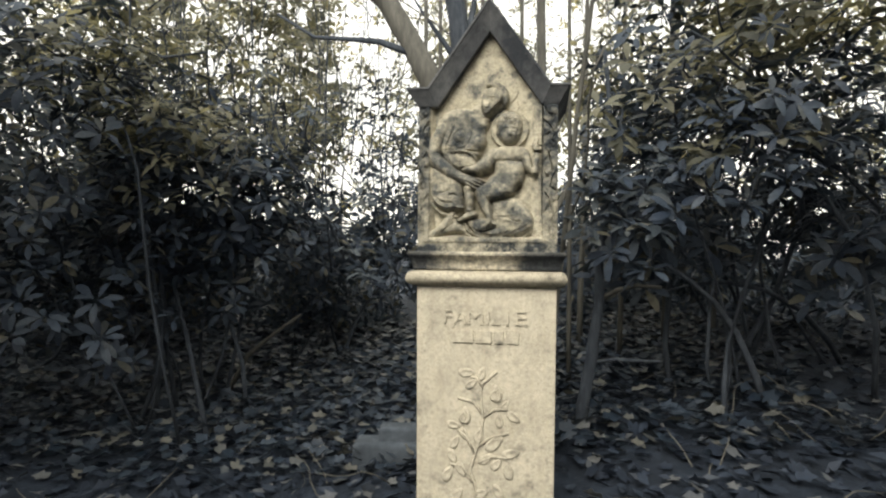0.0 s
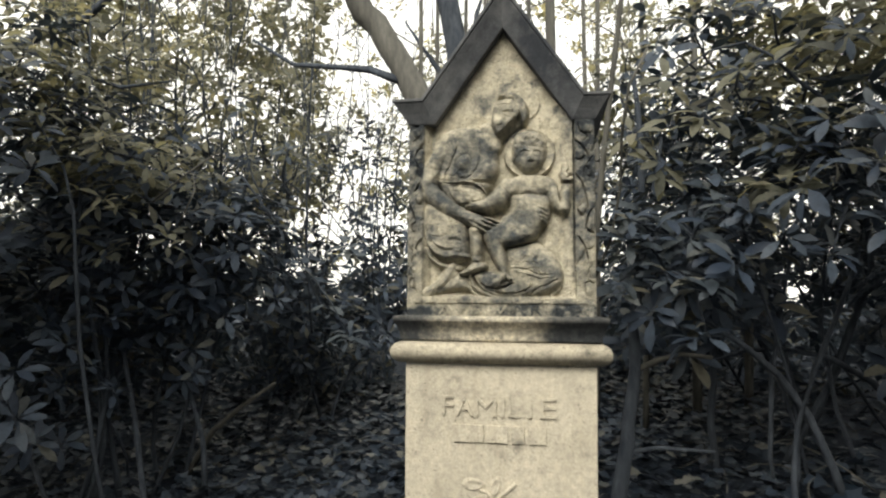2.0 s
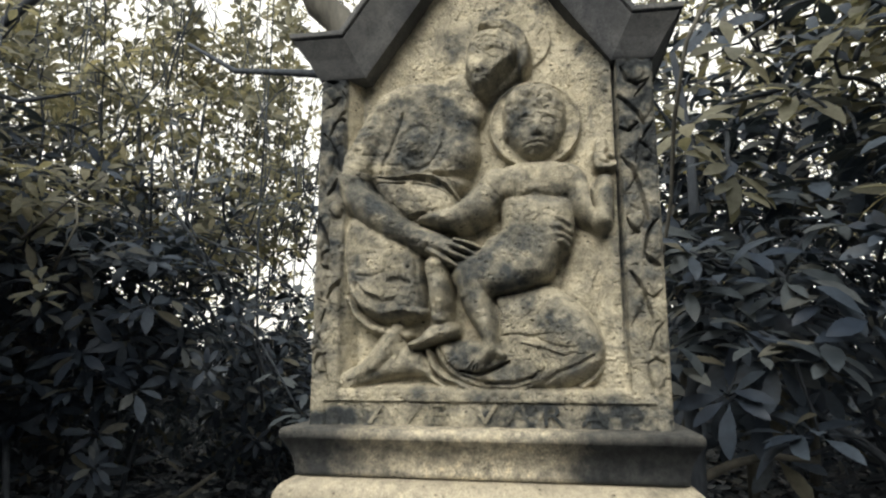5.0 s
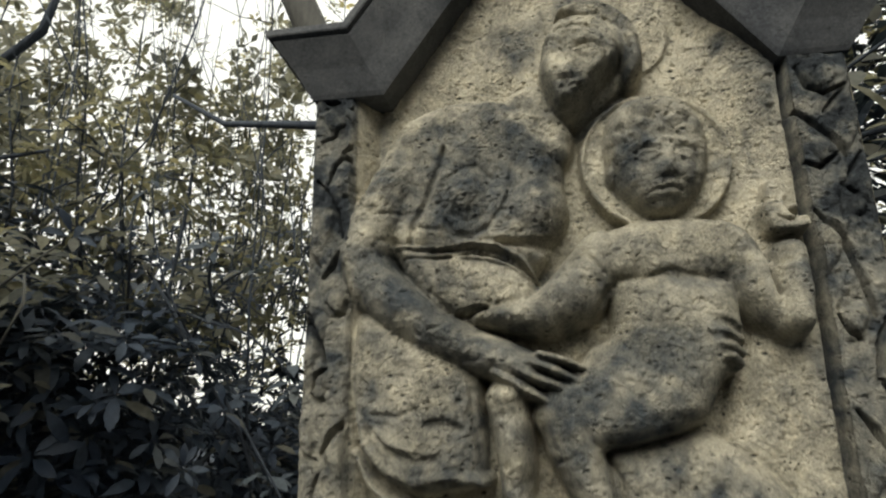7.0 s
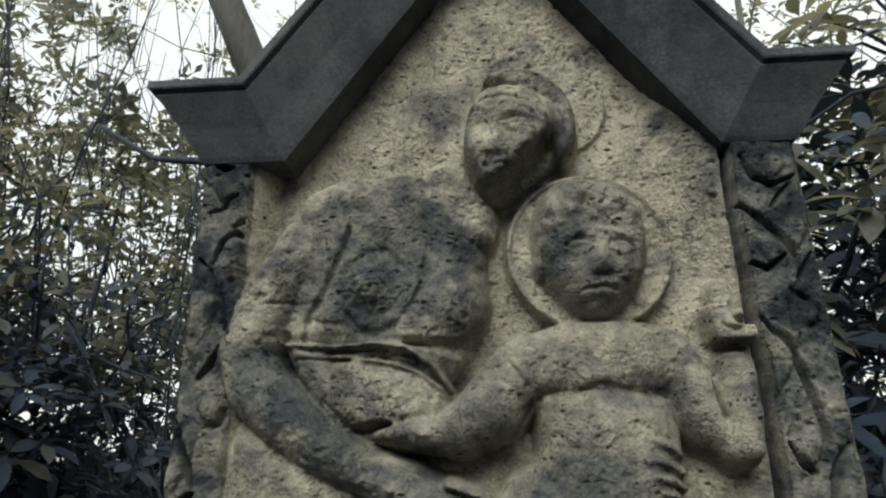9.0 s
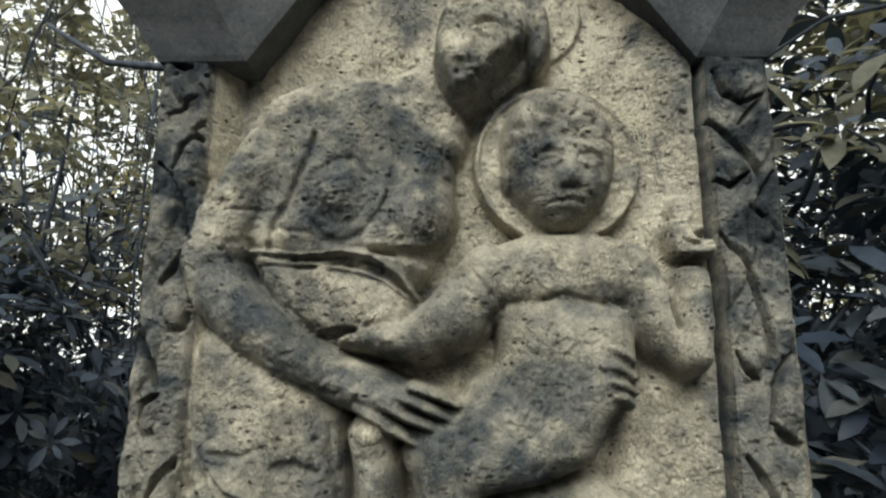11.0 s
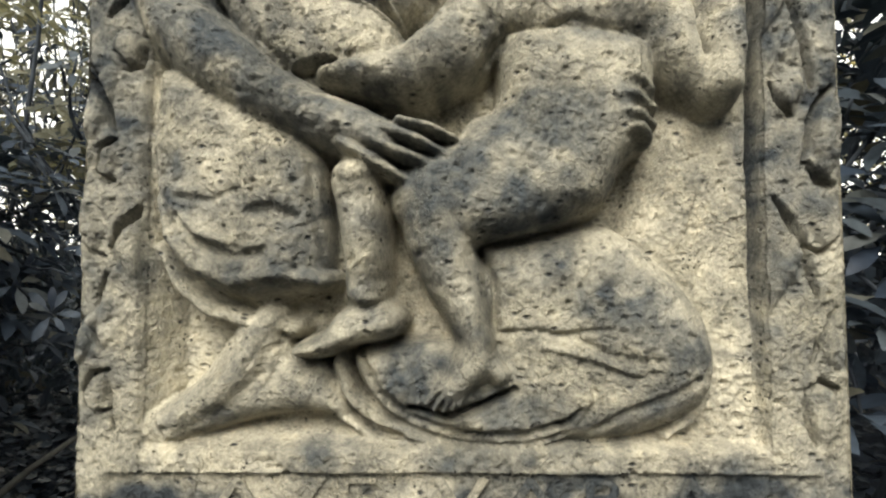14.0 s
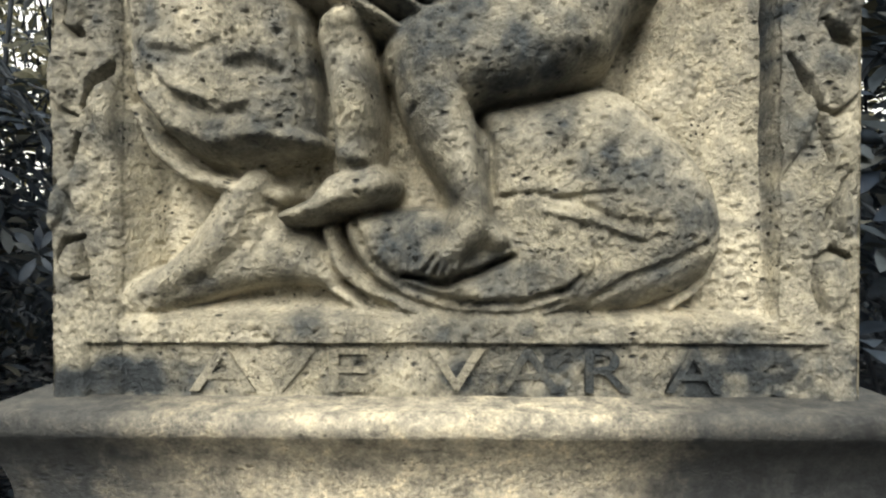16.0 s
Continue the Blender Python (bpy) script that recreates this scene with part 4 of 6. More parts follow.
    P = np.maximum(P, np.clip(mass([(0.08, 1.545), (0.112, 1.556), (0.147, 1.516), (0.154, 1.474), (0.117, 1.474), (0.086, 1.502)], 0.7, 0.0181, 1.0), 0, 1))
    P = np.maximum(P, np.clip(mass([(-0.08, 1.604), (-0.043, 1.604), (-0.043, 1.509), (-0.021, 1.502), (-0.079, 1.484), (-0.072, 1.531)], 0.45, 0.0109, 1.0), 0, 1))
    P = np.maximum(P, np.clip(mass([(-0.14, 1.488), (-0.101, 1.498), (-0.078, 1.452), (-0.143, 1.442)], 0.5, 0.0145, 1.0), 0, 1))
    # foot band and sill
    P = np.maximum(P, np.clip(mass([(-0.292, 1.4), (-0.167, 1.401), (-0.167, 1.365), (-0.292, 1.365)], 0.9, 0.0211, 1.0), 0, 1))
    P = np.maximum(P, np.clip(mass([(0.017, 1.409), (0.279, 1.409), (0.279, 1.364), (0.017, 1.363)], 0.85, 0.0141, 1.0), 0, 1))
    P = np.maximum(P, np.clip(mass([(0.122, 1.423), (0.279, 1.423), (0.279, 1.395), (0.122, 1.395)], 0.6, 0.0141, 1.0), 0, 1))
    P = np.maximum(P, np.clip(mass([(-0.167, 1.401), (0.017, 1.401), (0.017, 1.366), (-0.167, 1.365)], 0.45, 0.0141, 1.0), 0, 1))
    # shade painted on the niche wall under the eaves and beside the pilaster
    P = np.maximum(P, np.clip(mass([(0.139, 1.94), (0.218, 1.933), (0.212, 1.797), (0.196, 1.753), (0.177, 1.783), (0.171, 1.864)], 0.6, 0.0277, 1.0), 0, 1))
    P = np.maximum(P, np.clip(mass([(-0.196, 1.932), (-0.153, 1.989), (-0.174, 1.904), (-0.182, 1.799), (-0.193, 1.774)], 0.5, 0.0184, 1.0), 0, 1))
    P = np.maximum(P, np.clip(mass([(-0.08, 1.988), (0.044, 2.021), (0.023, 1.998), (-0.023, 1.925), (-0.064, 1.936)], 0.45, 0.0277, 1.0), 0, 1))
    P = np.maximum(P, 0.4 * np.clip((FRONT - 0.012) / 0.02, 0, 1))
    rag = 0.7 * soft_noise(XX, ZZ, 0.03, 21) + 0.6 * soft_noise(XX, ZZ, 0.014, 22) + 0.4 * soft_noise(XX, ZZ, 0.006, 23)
    # paints the groove's shade as a dark line
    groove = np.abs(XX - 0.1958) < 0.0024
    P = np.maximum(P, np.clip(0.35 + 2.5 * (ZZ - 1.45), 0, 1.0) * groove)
    mask_cap = np.where(groove | (ZZ < 1.406), 0.96, 0.84)
    # pilasters darken with height
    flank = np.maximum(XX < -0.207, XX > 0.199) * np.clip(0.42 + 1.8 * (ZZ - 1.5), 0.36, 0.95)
    P = np.maximum(np.clip(P + 0.75 * rag * (P > 0.02) + 0.15 * rag, 0, mask_cap), np.clip(flank + 0.6 * rag * (flank > 0), 0, 1))
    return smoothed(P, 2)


def pilaster_vine():
    """Climbing stems cut in long tapering strokes, with hooked and pointed leaves."""
    H = np.zeros(XX.shape)
    H = np.maximum(H, dome(-0.215, 1.809, 0.0103, 0.0206, 0.005, 0, 0.5))
    H = np.maximum(H, dome(-0.232, 1.769, 0.0077, 0.0322, 0.005, -12, 0.5))
    H = np.maximum(H, dome(-0.222, 1.687, 0.0094, 0.0129, 0.005, -20, 0.5))
    H = np.maximum(H, dome(-0.23, 1.871, 0.0077, 0.0172, 0.005, 30, 0.5))
    H = np.maximum(H, dome(-0.239, 1.65, 0.0069, 0.0258, 0.005, -14, 0.5))
    H = np.maximum(H, dome(-0.233, 1.609, 0.0064, 0.0112, 0.005, 0, 0.5))
    H = np.maximum(H, dome(-0.241, 1.65, 0.0066, 0.0276, 0.005, -16, 0.5))
    H = np.maximum(H, dome(-0.235, 1.61, 0.0055, 0.0096, 0.005, 0, 0.5))
    H = np.maximum(H, dome(-0.244, 1.567, 0.0066, 0.0184, 0.005, 14, 0.5))
    H = np.maximum(H, dome(-0.216, 1.552, 0.0081, 0.0313, 0.005, 22, 0.5))
    H = np.maximum(H, dome(-0.238, 1.457, 0.0074, 0.0125, 0.005, 0, 0.5))
    H = np.maximum(H, dome(-0.245, 1.492, 0.0052, 0.0177, 0.005, -18, 0.5))
    H = np.maximum(H, dome(0.225, 1.88, 0.0146, 0.0163, 0.005, 0, 0.5))
    H = np.maximum(H, dome(0.216, 1.802, 0.0086, 0.0163, 0.005, 35, 0.5))
    H = np.maximum(H, dome(0.24, 1.824, 0.0077, 0.0258, 0.005, -20, 0.5))
    H = np.maximum(H, dome(0.237, 1.752, 0.0056, 0.0112, 0.005, -20, 0.5))
    H = np.maximum(H, dome(0.208, 1.719, 0.0094, 0.0365, 0.005, -26, 0.5))
    H = np.maximum(H, dome(0.216, 1.651, 0.0077, 0.0172, 0.005, -28, 0.5))
    H = np.maximum(H, dome(0.241, 1.625, 0.0086, 0.0283, 0.005, -5, 0.5))
    H = np.maximum(H, dome(0.215, 1.65, 0.0066, 0.0147, 0.005, -28, 0.5))
    H = np.maximum(H, dome(0.237, 1.622, 0.0074, 0.0265, 0.005, 5, 0.5))
    H = np.maximum(H, dome(0.236, 1.567, 0.0088, 0.0192, 0.005, 20, 0.5))
    H = np.maximum(H, dome(0.211, 1.539, 0.0074, 0.0332, 0.005, -26, 0.5))
    H = np.maximum(H, dome(0.233, 1.444, 0.0096, 0.0177, 0.005, 0, 0.5))
    H = np.maximum(H, dome(0.235, 1.492, 0.0066, 0.0169, 0.005, 14, 0.5))
    H = groove(H, 0.007, (-0.241, 1.85, 0.0013), (-0.228, 1.855, 0.0026), (-0.219, 1.867, 0.0013))
    H = groove(H, 0.008, (-0.24, 1.895, 0.0019), (-0.232, 1.892, 0.0039), (-0.224, 1.892, 0.0019))
    H = groove(H, 0.007, (-0.213, 1.884, 0.0013), (-0.204, 1.887, 0.0026), (-0.197, 1.892, 0.0013))
    H = groove(H, 0.005, (-0.216, 1.876, 0.0011), (-0.21, 1.865, 0.0021), (-0.204, 1.855, 0.0011))
    H = groove(H, 0.01, (-0.219, 1.837, 0.0019), (-0.204, 1.847, 0.0039), (-0.19, 1.857, 0.0019))
    H = groove(H, 0.01, (-0.234, 1.804, 0.0017), (-0.227, 1.823, 0.0034), (-0.217, 1.832, 0.0034), (-0.205, 1.823, 0.0034), (-0.198, 1.8, 0.0017))
    H = groove(H, 0.008, (-0.244, 1.808, 0.0013), (-0.232, 1.794, 0.0026), (-0.222, 1.773, 0.0026), (-0.217, 1.749, 0.0013))
    H = groove(H, 0.006, (-0.247, 1.734, 0.0011), (-0.242, 1.725, 0.0021), (-0.237, 1.719, 0.0011))
    H = groove(H, 0.01, (-0.234, 1.709, 0.0019), (-0.226, 1.72, 0.0039), (-0.22, 1.734, 0.0019))
    H = groove(H, 0.008, (-0.231, 1.686, 0.0015), (-0.221, 1.673, 0.003), (-0.213, 1.675, 0.003), (-0.211, 1.686, 0.0015))
    H = groove(H, 0.008, (-0.25, 1.671, 0.0013), (-0.238, 1.655, 0.0026), (-0.231, 1.631, 0.0013))
    H = groove(H, 0.01, (-0.228, 1.625, 0.0017), (-0.237, 1.619, 0.0034), (-0.238, 1.609, 0.0017))
    H = groove(H, 0.006, (-0.241, 1.602, 0.0011), (-0.234, 1.596, 0.0021), (-0.228, 1.597, 0.0011))
    H = groove(H, 0.01, (-0.248, 1.677, 0.0015), (-0.237, 1.655, 0.0029), (-0.229, 1.629, 0.0015))
    H = groove(H, 0.01, (-0.228, 1.626, 0.0015), (-0.237, 1.62, 0.0029), (-0.24, 1.608, 0.0015))
    H = groove(H, 0.007, (-0.242, 1.604, 0.0009), (-0.237, 1.599, 0.0018), (-0.229, 1.599, 0.0009))
    H = groove(H, 0.007, (-0.25, 1.56, 0.0009), (-0.242, 1.55, 0.0018), (-0.232, 1.546, 0.0009))
    H = groove(H, 0.011, (-0.229, 1.552, 0.002), (-0.219, 1.569, 0.0041), (-0.21, 1.577, 0.0041), (-0.201, 1.581, 0.002))
    H = groove(H, 0.007, (-0.231, 1.535, 0.0011), (-0.236, 1.524, 0.0022), (-0.238, 1.514, 0.0011))
    H = groove(H, 0.007, (-0.25, 1.508, 0.0015), (-0.241, 1.497, 0.0029), (-0.234, 1.485, 0.0015))
    H = groove(H, 0.009, (-0.23, 1.472, 0.0015), (-0.241, 1.469, 0.0029), (-0.245, 1.458, 0.0029), (-0.243, 1.449, 0.0015))
    H = groove(H, 0.007, (-0.244, 1.45, 0.0011), (-0.237, 1.444, 0.0022), (-0.228, 1.446, 0.0011))
    H = groove(H, 0.005, (-0.232, 1.47, 0.0009), (-0.228, 1.452, 0.0018), (-0.225, 1.431, 0.0009))
    H = groove(H, 0.009, (0.206, 1.885, 0.0015), (0.212, 1.865, 0.003), (0.226, 1.858, 0.003), (0.245, 1.865, 0.0015))
    H = groove(H, 0.006, (0.223, 1.839, 0.0013), (0.232, 1.85, 0.0026), (0.242, 1.86, 0.0013))
    H = groove(H, 0.01, (0.198, 1.843, 0.0019), (0.214, 1.829, 0.0039), (0.226, 1.814, 0.0039), (0.234, 1.796, 0.0019))
    H = groove(H, 0.009, (0.201, 1.792, 0.0017), (0.212, 1.787, 0.0034), (0.224, 1.796, 0.0017))
    H = groove(H, 0.007, (0.229, 1.77, 0.0013), (0.236, 1.784, 0.0026), (0.246, 1.799, 0.0013))
    H = groove(H, 0.007, (0.228, 1.769, 0.0013), (0.237, 1.762, 0.0026), (0.241, 1.751, 0.0013))
    H = groove(H, 0.005, (0.226, 1.772, 0.0009), (0.223, 1.754, 0.0017), (0.219, 1.736, 0.0009))
    H = groove(H, 0.011, (0.202, 1.748, 0.0019), (0.212, 1.732, 0.0039), (0.221, 1.712, 0.0039), (0.226, 1.689, 0.0039), (0.233, 1.657, 0.0019))
    H = groove(H, 0.008, (0.204, 1.658, 0.0015), (0.21, 1.644, 0.003), (0.22, 1.638, 0.0015))
    H = groove(H, 0.008, (0.245, 1.657, 0.0015), (0.234, 1.643, 0.003), (0.229, 1.625, 0.003), (0.223, 1.601, 0.0015))
    H = groove(H, 0.008, (0.227, 1.606, 0.0013), (0.235, 1.597, 0.0026), (0.246, 1.592, 0.0013))
    H = groove(H, 0.008, (0.206, 1.655, 0.0013), (0.21, 1.643, 0.0026), (0.219, 1.637, 0.0013))
    H = groove(H, 0.008, (0.245, 1.657, 0.0013), (0.235, 1.644, 0.0026), (0.229, 1.628, 0.0026), (0.226, 1.61, 0.0013))
    H = groove(H, 0.009, (0.227, 1.602, 0.0013), (0.234, 1.594, 0.0026), (0.245, 1.59, 0.0013))
    H = groove(H, 0.012, (0.206, 1.583, 0.002), (0.216, 1.568, 0.0041), (0.224, 1.546, 0.0041), (0.231, 1.519, 0.002))
    H = groove(H, 0.008, (0.225, 1.552, 0.0011), (0.235, 1.547, 0.0022), (0.245, 1.558, 0.0011))
    H = groove(H, 0.008, (0.244, 1.512, 0.0011), (0.233, 1.499, 0.0022), (0.226, 1.476, 0.0011))
    H = groove(H, 0.009, (0.223, 1.459, 0.0013), (0.232, 1.465, 0.0026), (0.244, 1.459, 0.0013))
    H = groove(H, 0.006, (0.222, 1.46, 0.0011), (0.222, 1.44, 0.0022), (0.227, 1.424, 0.0011))
    return H


def carved_front():
    H = relief()
    L = -0.205
    side = np.maximum(np.clip((L + 0.014 - XX) / 0.02, 0, 1), np.clip((XX - 0.197) / 0.0012, 0, 1))
    edge = np.abs(XX) / 0.25
    vine = pilaster_vine() * (np.abs(XX + 0.0045) > 0.2035) * (ZZ > 1.42)
    H = np.maximum(H, side * BACK)
    H = H - 0.022 * np.clip(1.6 - np.abs(XX - 0.1957) / 0.0013, 0, 1) * np.clip((ZZ - 1.43) / 0.2, 0, 1)
    sill = np.clip((1.432 - ZZ) / 0.012, 0, 1) * BACK
    H = np.maximum(H, sill)
    # sunk inscription band
    band = (ZZ < 1.406) & (XX > -0.229) & (XX < 0.229)
    H = smoothed(H, 3)
    H = np.where(band, BACK - 0.006, H) + 1.35 * smoothed(vine, 1) * (side > 0.95)
    # wear: soft unevenness and pits
    rough = np.clip(H / 0.03, 0.35, 1)
    H = H + rough * (0.0035 * soft_noise(XX, ZZ, 0.035, 3) + 0.0028 * soft_noise(XX, ZZ, 0.016, 4) + 0.002 * soft_noise(XX, ZZ, 0.0075, 5))
    flaky = np.clip(0.75 + 1.3 * soft_noise(XX, ZZ, 0.04, 9) + soft_noise(XX, ZZ, 0.015, 10), 0.25, 1.4)
    H = H + flaky * (0.0021 * soft_noise(XX, ZZ, 0.0042, 6) + 0.0013 * soft_noise(XX, ZZ, 0.0024, 7))
    rng = np.random.default_rng(11)
    for k in range(3600):
        x, z = rng.uniform(-0.25, 0.25), rng.uniform(1.38, 2.1)
        r, d = 0.0013 + 0.0026 * rng.random() ** 4, rng.uniform(0.001, 0.0036)
        i0, i1 = int((x - r + 0.25) / STEP), int((x + r + 0.25) / STEP) + 2
        j0, j1 = int((z - r - 1.3715) / STEP), int((z + r - 1.3715) / STEP) + 2
        i0, j0 = max(i0, 0), max(j0, 0)
        q = 1 - ((XX[j0:j1, i0:i1] - x) ** 2 + (ZZ[j0:j1, i0:i1] - z) ** 2 * rng.uniform(0.8, 2.5)) / (r * r)
        H[j0:j1, i0:i1] -= d * np.clip(q, 0, 1)
    # chipped outer arrises
    rim = np.clip((edge - 0.985) / 0.015, 0, 1)
    H -= rim * (0.003 + 0.004 * np.maximum(soft_noise(XX, ZZ, 0.02, 8), 0))
    return np.maximum(H, -0.026)


def front_part(name, H, keep, label):
    """The part of the carved front whose grid cells are kept."""
    rows, cols = H.shape
    used = np.zeros(H.shape, bool)
    cell = keep[:-1, :-1] & keep[1:, 1:] & keep[:-1, 1:] & keep[1:, :-1]
    for dj, di in ((0, 0), (0, 1), (1, 0), (1, 1)):
        used[dj:rows - 1 + dj, di:cols - 1 + di] |= cell
    index = -np.ones(H.shape, int)
    index[used] = np.arange(used.sum())
    verts = np.stack([XX[used], BACK - H[used], ZZ[used]], 1)
    j, i = np.nonzero(cell)
    faces = np.stack([index[j, i], index[j, i + 1], index[j + 1, i + 1], index[j + 1, i]], 1)
    ob = part(name, verts.tolist(), faces.tolist(), STONE, stele, label)
    ob.data.attributes.new("lichen_shade", "FLOAT", "POINT").data.foreach_set("value", LICHEN_SHADE[used].astype(np.float32))
    return ob


FRONT = carved_front()
LICHEN_SHADE = lichen_shade()
inside = (ZZ < EAVE + 0.004) | (np.abs(XX - GX) < 0.004 + SHOULDER * (APEX - ZZ) / (APEX - EAVE))
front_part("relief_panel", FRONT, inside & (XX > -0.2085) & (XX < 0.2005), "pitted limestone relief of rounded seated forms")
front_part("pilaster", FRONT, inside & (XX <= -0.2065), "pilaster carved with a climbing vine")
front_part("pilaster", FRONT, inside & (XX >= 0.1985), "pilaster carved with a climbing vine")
# the sides of the front, back to the block
for s in (-1, 1):
    v = [(s * 0.25, 0.003, 1.3715), (s * 0.25, 0.003, EAVE), (s * 0.25, DEEP, EAVE), (s * 0.25, DEEP, 1.3715)]
    part("side_face", v, [(0, 1, 2, 3)], STONE, stele, smooth=False)


def letters(text, places, z, height, mat, deep, y, label):
    """Raised capitals, one mesh a letter, each with its centre and width."""
    for ch, (cx, wide) in zip(text, places):
        cu = bpy.data.curves.new("letter", "FONT")
        cu.body, cu.size, cu.extrude = ch, 1.0, 0.5
        tmp = new("letter", cu)
        me = bpy.data.meshes.new_from_object(tmp.evaluated_get(bpy.context.evaluated_depsgraph_get()))
        bpy.data.objects.remove(tmp)
        co = np.empty(3 * len(me.vertices))
        me.vertices.foreach_get("co", co)
        co = co.reshape(-1, 3)
        lo, hi = co.min(0), co.max(0)
        co = (co - (lo + hi) / 2) / (hi - lo)
        out = np.stack([cx + co[:, 0] * wide, y - co[:, 2] * 2 * deep, z + height / 2 + co[:, 1] * height], 1)
        me.vertices.foreach_set("co", out.ravel())
        me.update()
        me.materials.append(mat)
        # band letters get one flat mask value, darker past x = 0.03
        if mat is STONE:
            me.attributes.new("lichen_shade", "FLOAT", "POINT").data.foreach_set("value", np.full(len(me.vertices), 0.9 if cx > 0.03 else 0.4, np.float32))
        ob = new("letter", me)
        ob.parent = stele
        tagged(ob, label)


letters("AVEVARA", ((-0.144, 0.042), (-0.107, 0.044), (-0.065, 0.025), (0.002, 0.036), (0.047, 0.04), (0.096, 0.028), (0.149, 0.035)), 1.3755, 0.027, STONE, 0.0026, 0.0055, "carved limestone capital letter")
letters("FAMILIE", ((-0.135, 0.03), (-0.091, 0.046), (-0.036, 0.056), (0.008, 0.011), (0.038, 0.03), (0.077, 0.011), (0.125, 0.042)), 1.113, 0.05, SHAFT_STONE, 0.006, 0.0, "raised limestone capital letter")
for x0, x1 in ((-0.118, -0.042), (-0.034, 0.022), (0.032, 0.064), (0.076, 0.12)):
    v, f = rect_ring([(0, 1.046), (0, 1.09)], x0, x1, -0.006, 0.002)
    softened(part("raised_bar", v, f, SHAFT_STONE, stele, "raised limestone bar", smooth=False), 0.001)


# ---- rose branch carved on the shaft ----
def carved_leaf(cx, cz, length, deg, bulge=0.005):
    """A raised pointed oval leaf on the shaft's face."""
    v, f, n = [], [], 14
    w = radians(deg)
    dx, dz = math.cos(w), math.sin(w)
    rows = 4
    for k in range(n):
        t = 2 * math.pi * k / n
        px = 0.5 * length * math.cos(t)
        pz = 0.27 * length * math.sin(t) * (1 - 0.25 * math.cos(t))
        for j in range(rows):
            s = 1 - j / rows * 0.85
            y = 0.002 - bulge * (0.0, 0.75, 0.85, 0.6)[j] - (0.0, 0.002, 0.001, 0)[j]
            qx, qz = px * (s if j else 1.0), pz * (s if j else 1.0)
            v.append((cx + qx * dx - qz * dz, y, cz + qx * dz + qz * dx))
    v.append((cx, 0.002 - bulge * 0.45, cz))
    for k in range(n):
        m = (k + 1) % n
        for j in range(rows - 1):
            f.append((k * rows + j, m * rows + j, m * rows + j + 1, k * rows + j + 1))
        f.append((k * rows + rows - 1, m * rows + rows - 1, n * rows))
    part("carved_leaf", v, f, SHAFT_STONE, stele)


def carved_stem(pts, r=0.005):
    b = Bag()
    b.tube([(x, 0.0, z) for x, z in pts], [r] * len(pts), 8)
    part("carved_stem", b.v, b.f, SHAFT_STONE, stele)


for args in ((-0.065, 0.938, 0.062, 0), (-0.01, 0.936, 0.056, 70), (-0.048, 0.899, 0.056, 40), (0.073, 0.827, 0.044, 60), (0.052, 0.771, 0.054, 100), (0.103, 0.787, 0.062, -35),
             (-0.11, 0.75, 0.054, -10), (-0.073, 0.719, 0.05, -60), (-0.106, 0.688, 0.056, 60), (-0.116, 0.638, 0.06, -60), (-0.082, 0.592, 0.062, -60), (-0.13, 0.573, 0.064, 65),
             (0.007, 0.635, 0.056, 40), (0.045, 0.618, 0.056, 50), (0.096, 0.657, 0.064, 15), (0.085, 0.595, 0.066, 105), (-0.02, 0.716, 0.062, 75), (-0.01, 0.51, 0.06, 20), (-0.095, 0.5, 0.06, 50), (0.05, 0.52, 0.06, 120)):
    carved_leaf(*args)
# buds, and one large leaf
carved_leaf(0.035, 0.69, 0.08, 40, 0.006)
for cx, cz, r in ((0.043, 0.869, 0.036), (-0.068, 0.785, 0.034)):
    carved_leaf(cx, cz, 2 * r, 95, 0.011)
    carved_leaf(cx - 0.008, cz - 0.004, 1.5 * r, 80, 0.013)
for pts in (((-0.02, 0.45), (-0.034, 0.548), (-0.05, 0.595), (-0.032, 0.65), (-0.012, 0.72), (-0.006, 0.78), (-0.013, 0.852), (-0.006, 0.902), (0.042, 0.945)),
            ((-0.006, 0.79), (-0.041, 0.836), (-0.096, 0.848)), ((-0.02, 0.68), (0.028, 0.714), (0.088, 0.73)), ((-0.034, 0.65), (-0.065, 0.71), (-0.095, 0.735)),
            ((-0.04, 0.55), (-0.08, 0.605), (-0.12, 0.61)), ((-0.02, 0.62), (0.03, 0.645), (0.08, 0.64)), ((-0.006, 0.78), (0.035, 0.812), (0.085, 0.812)), ((-0.008, 0.89), (-0.03, 0.92), (-0.05, 0.925))):
    carved_stem(pts)


# ---- planting ----
def spot(bearing, distance, z=0.0):
    """Bearing (degrees left) and distance from the first eye; turn and rise fit the camera's view."""
    w = radians(bearing - 4.0)
    return Vector((0.2 - distance * math.sin(w), -2.21 + distance * math.cos(w), z + 0.049 * distance - 0.105))


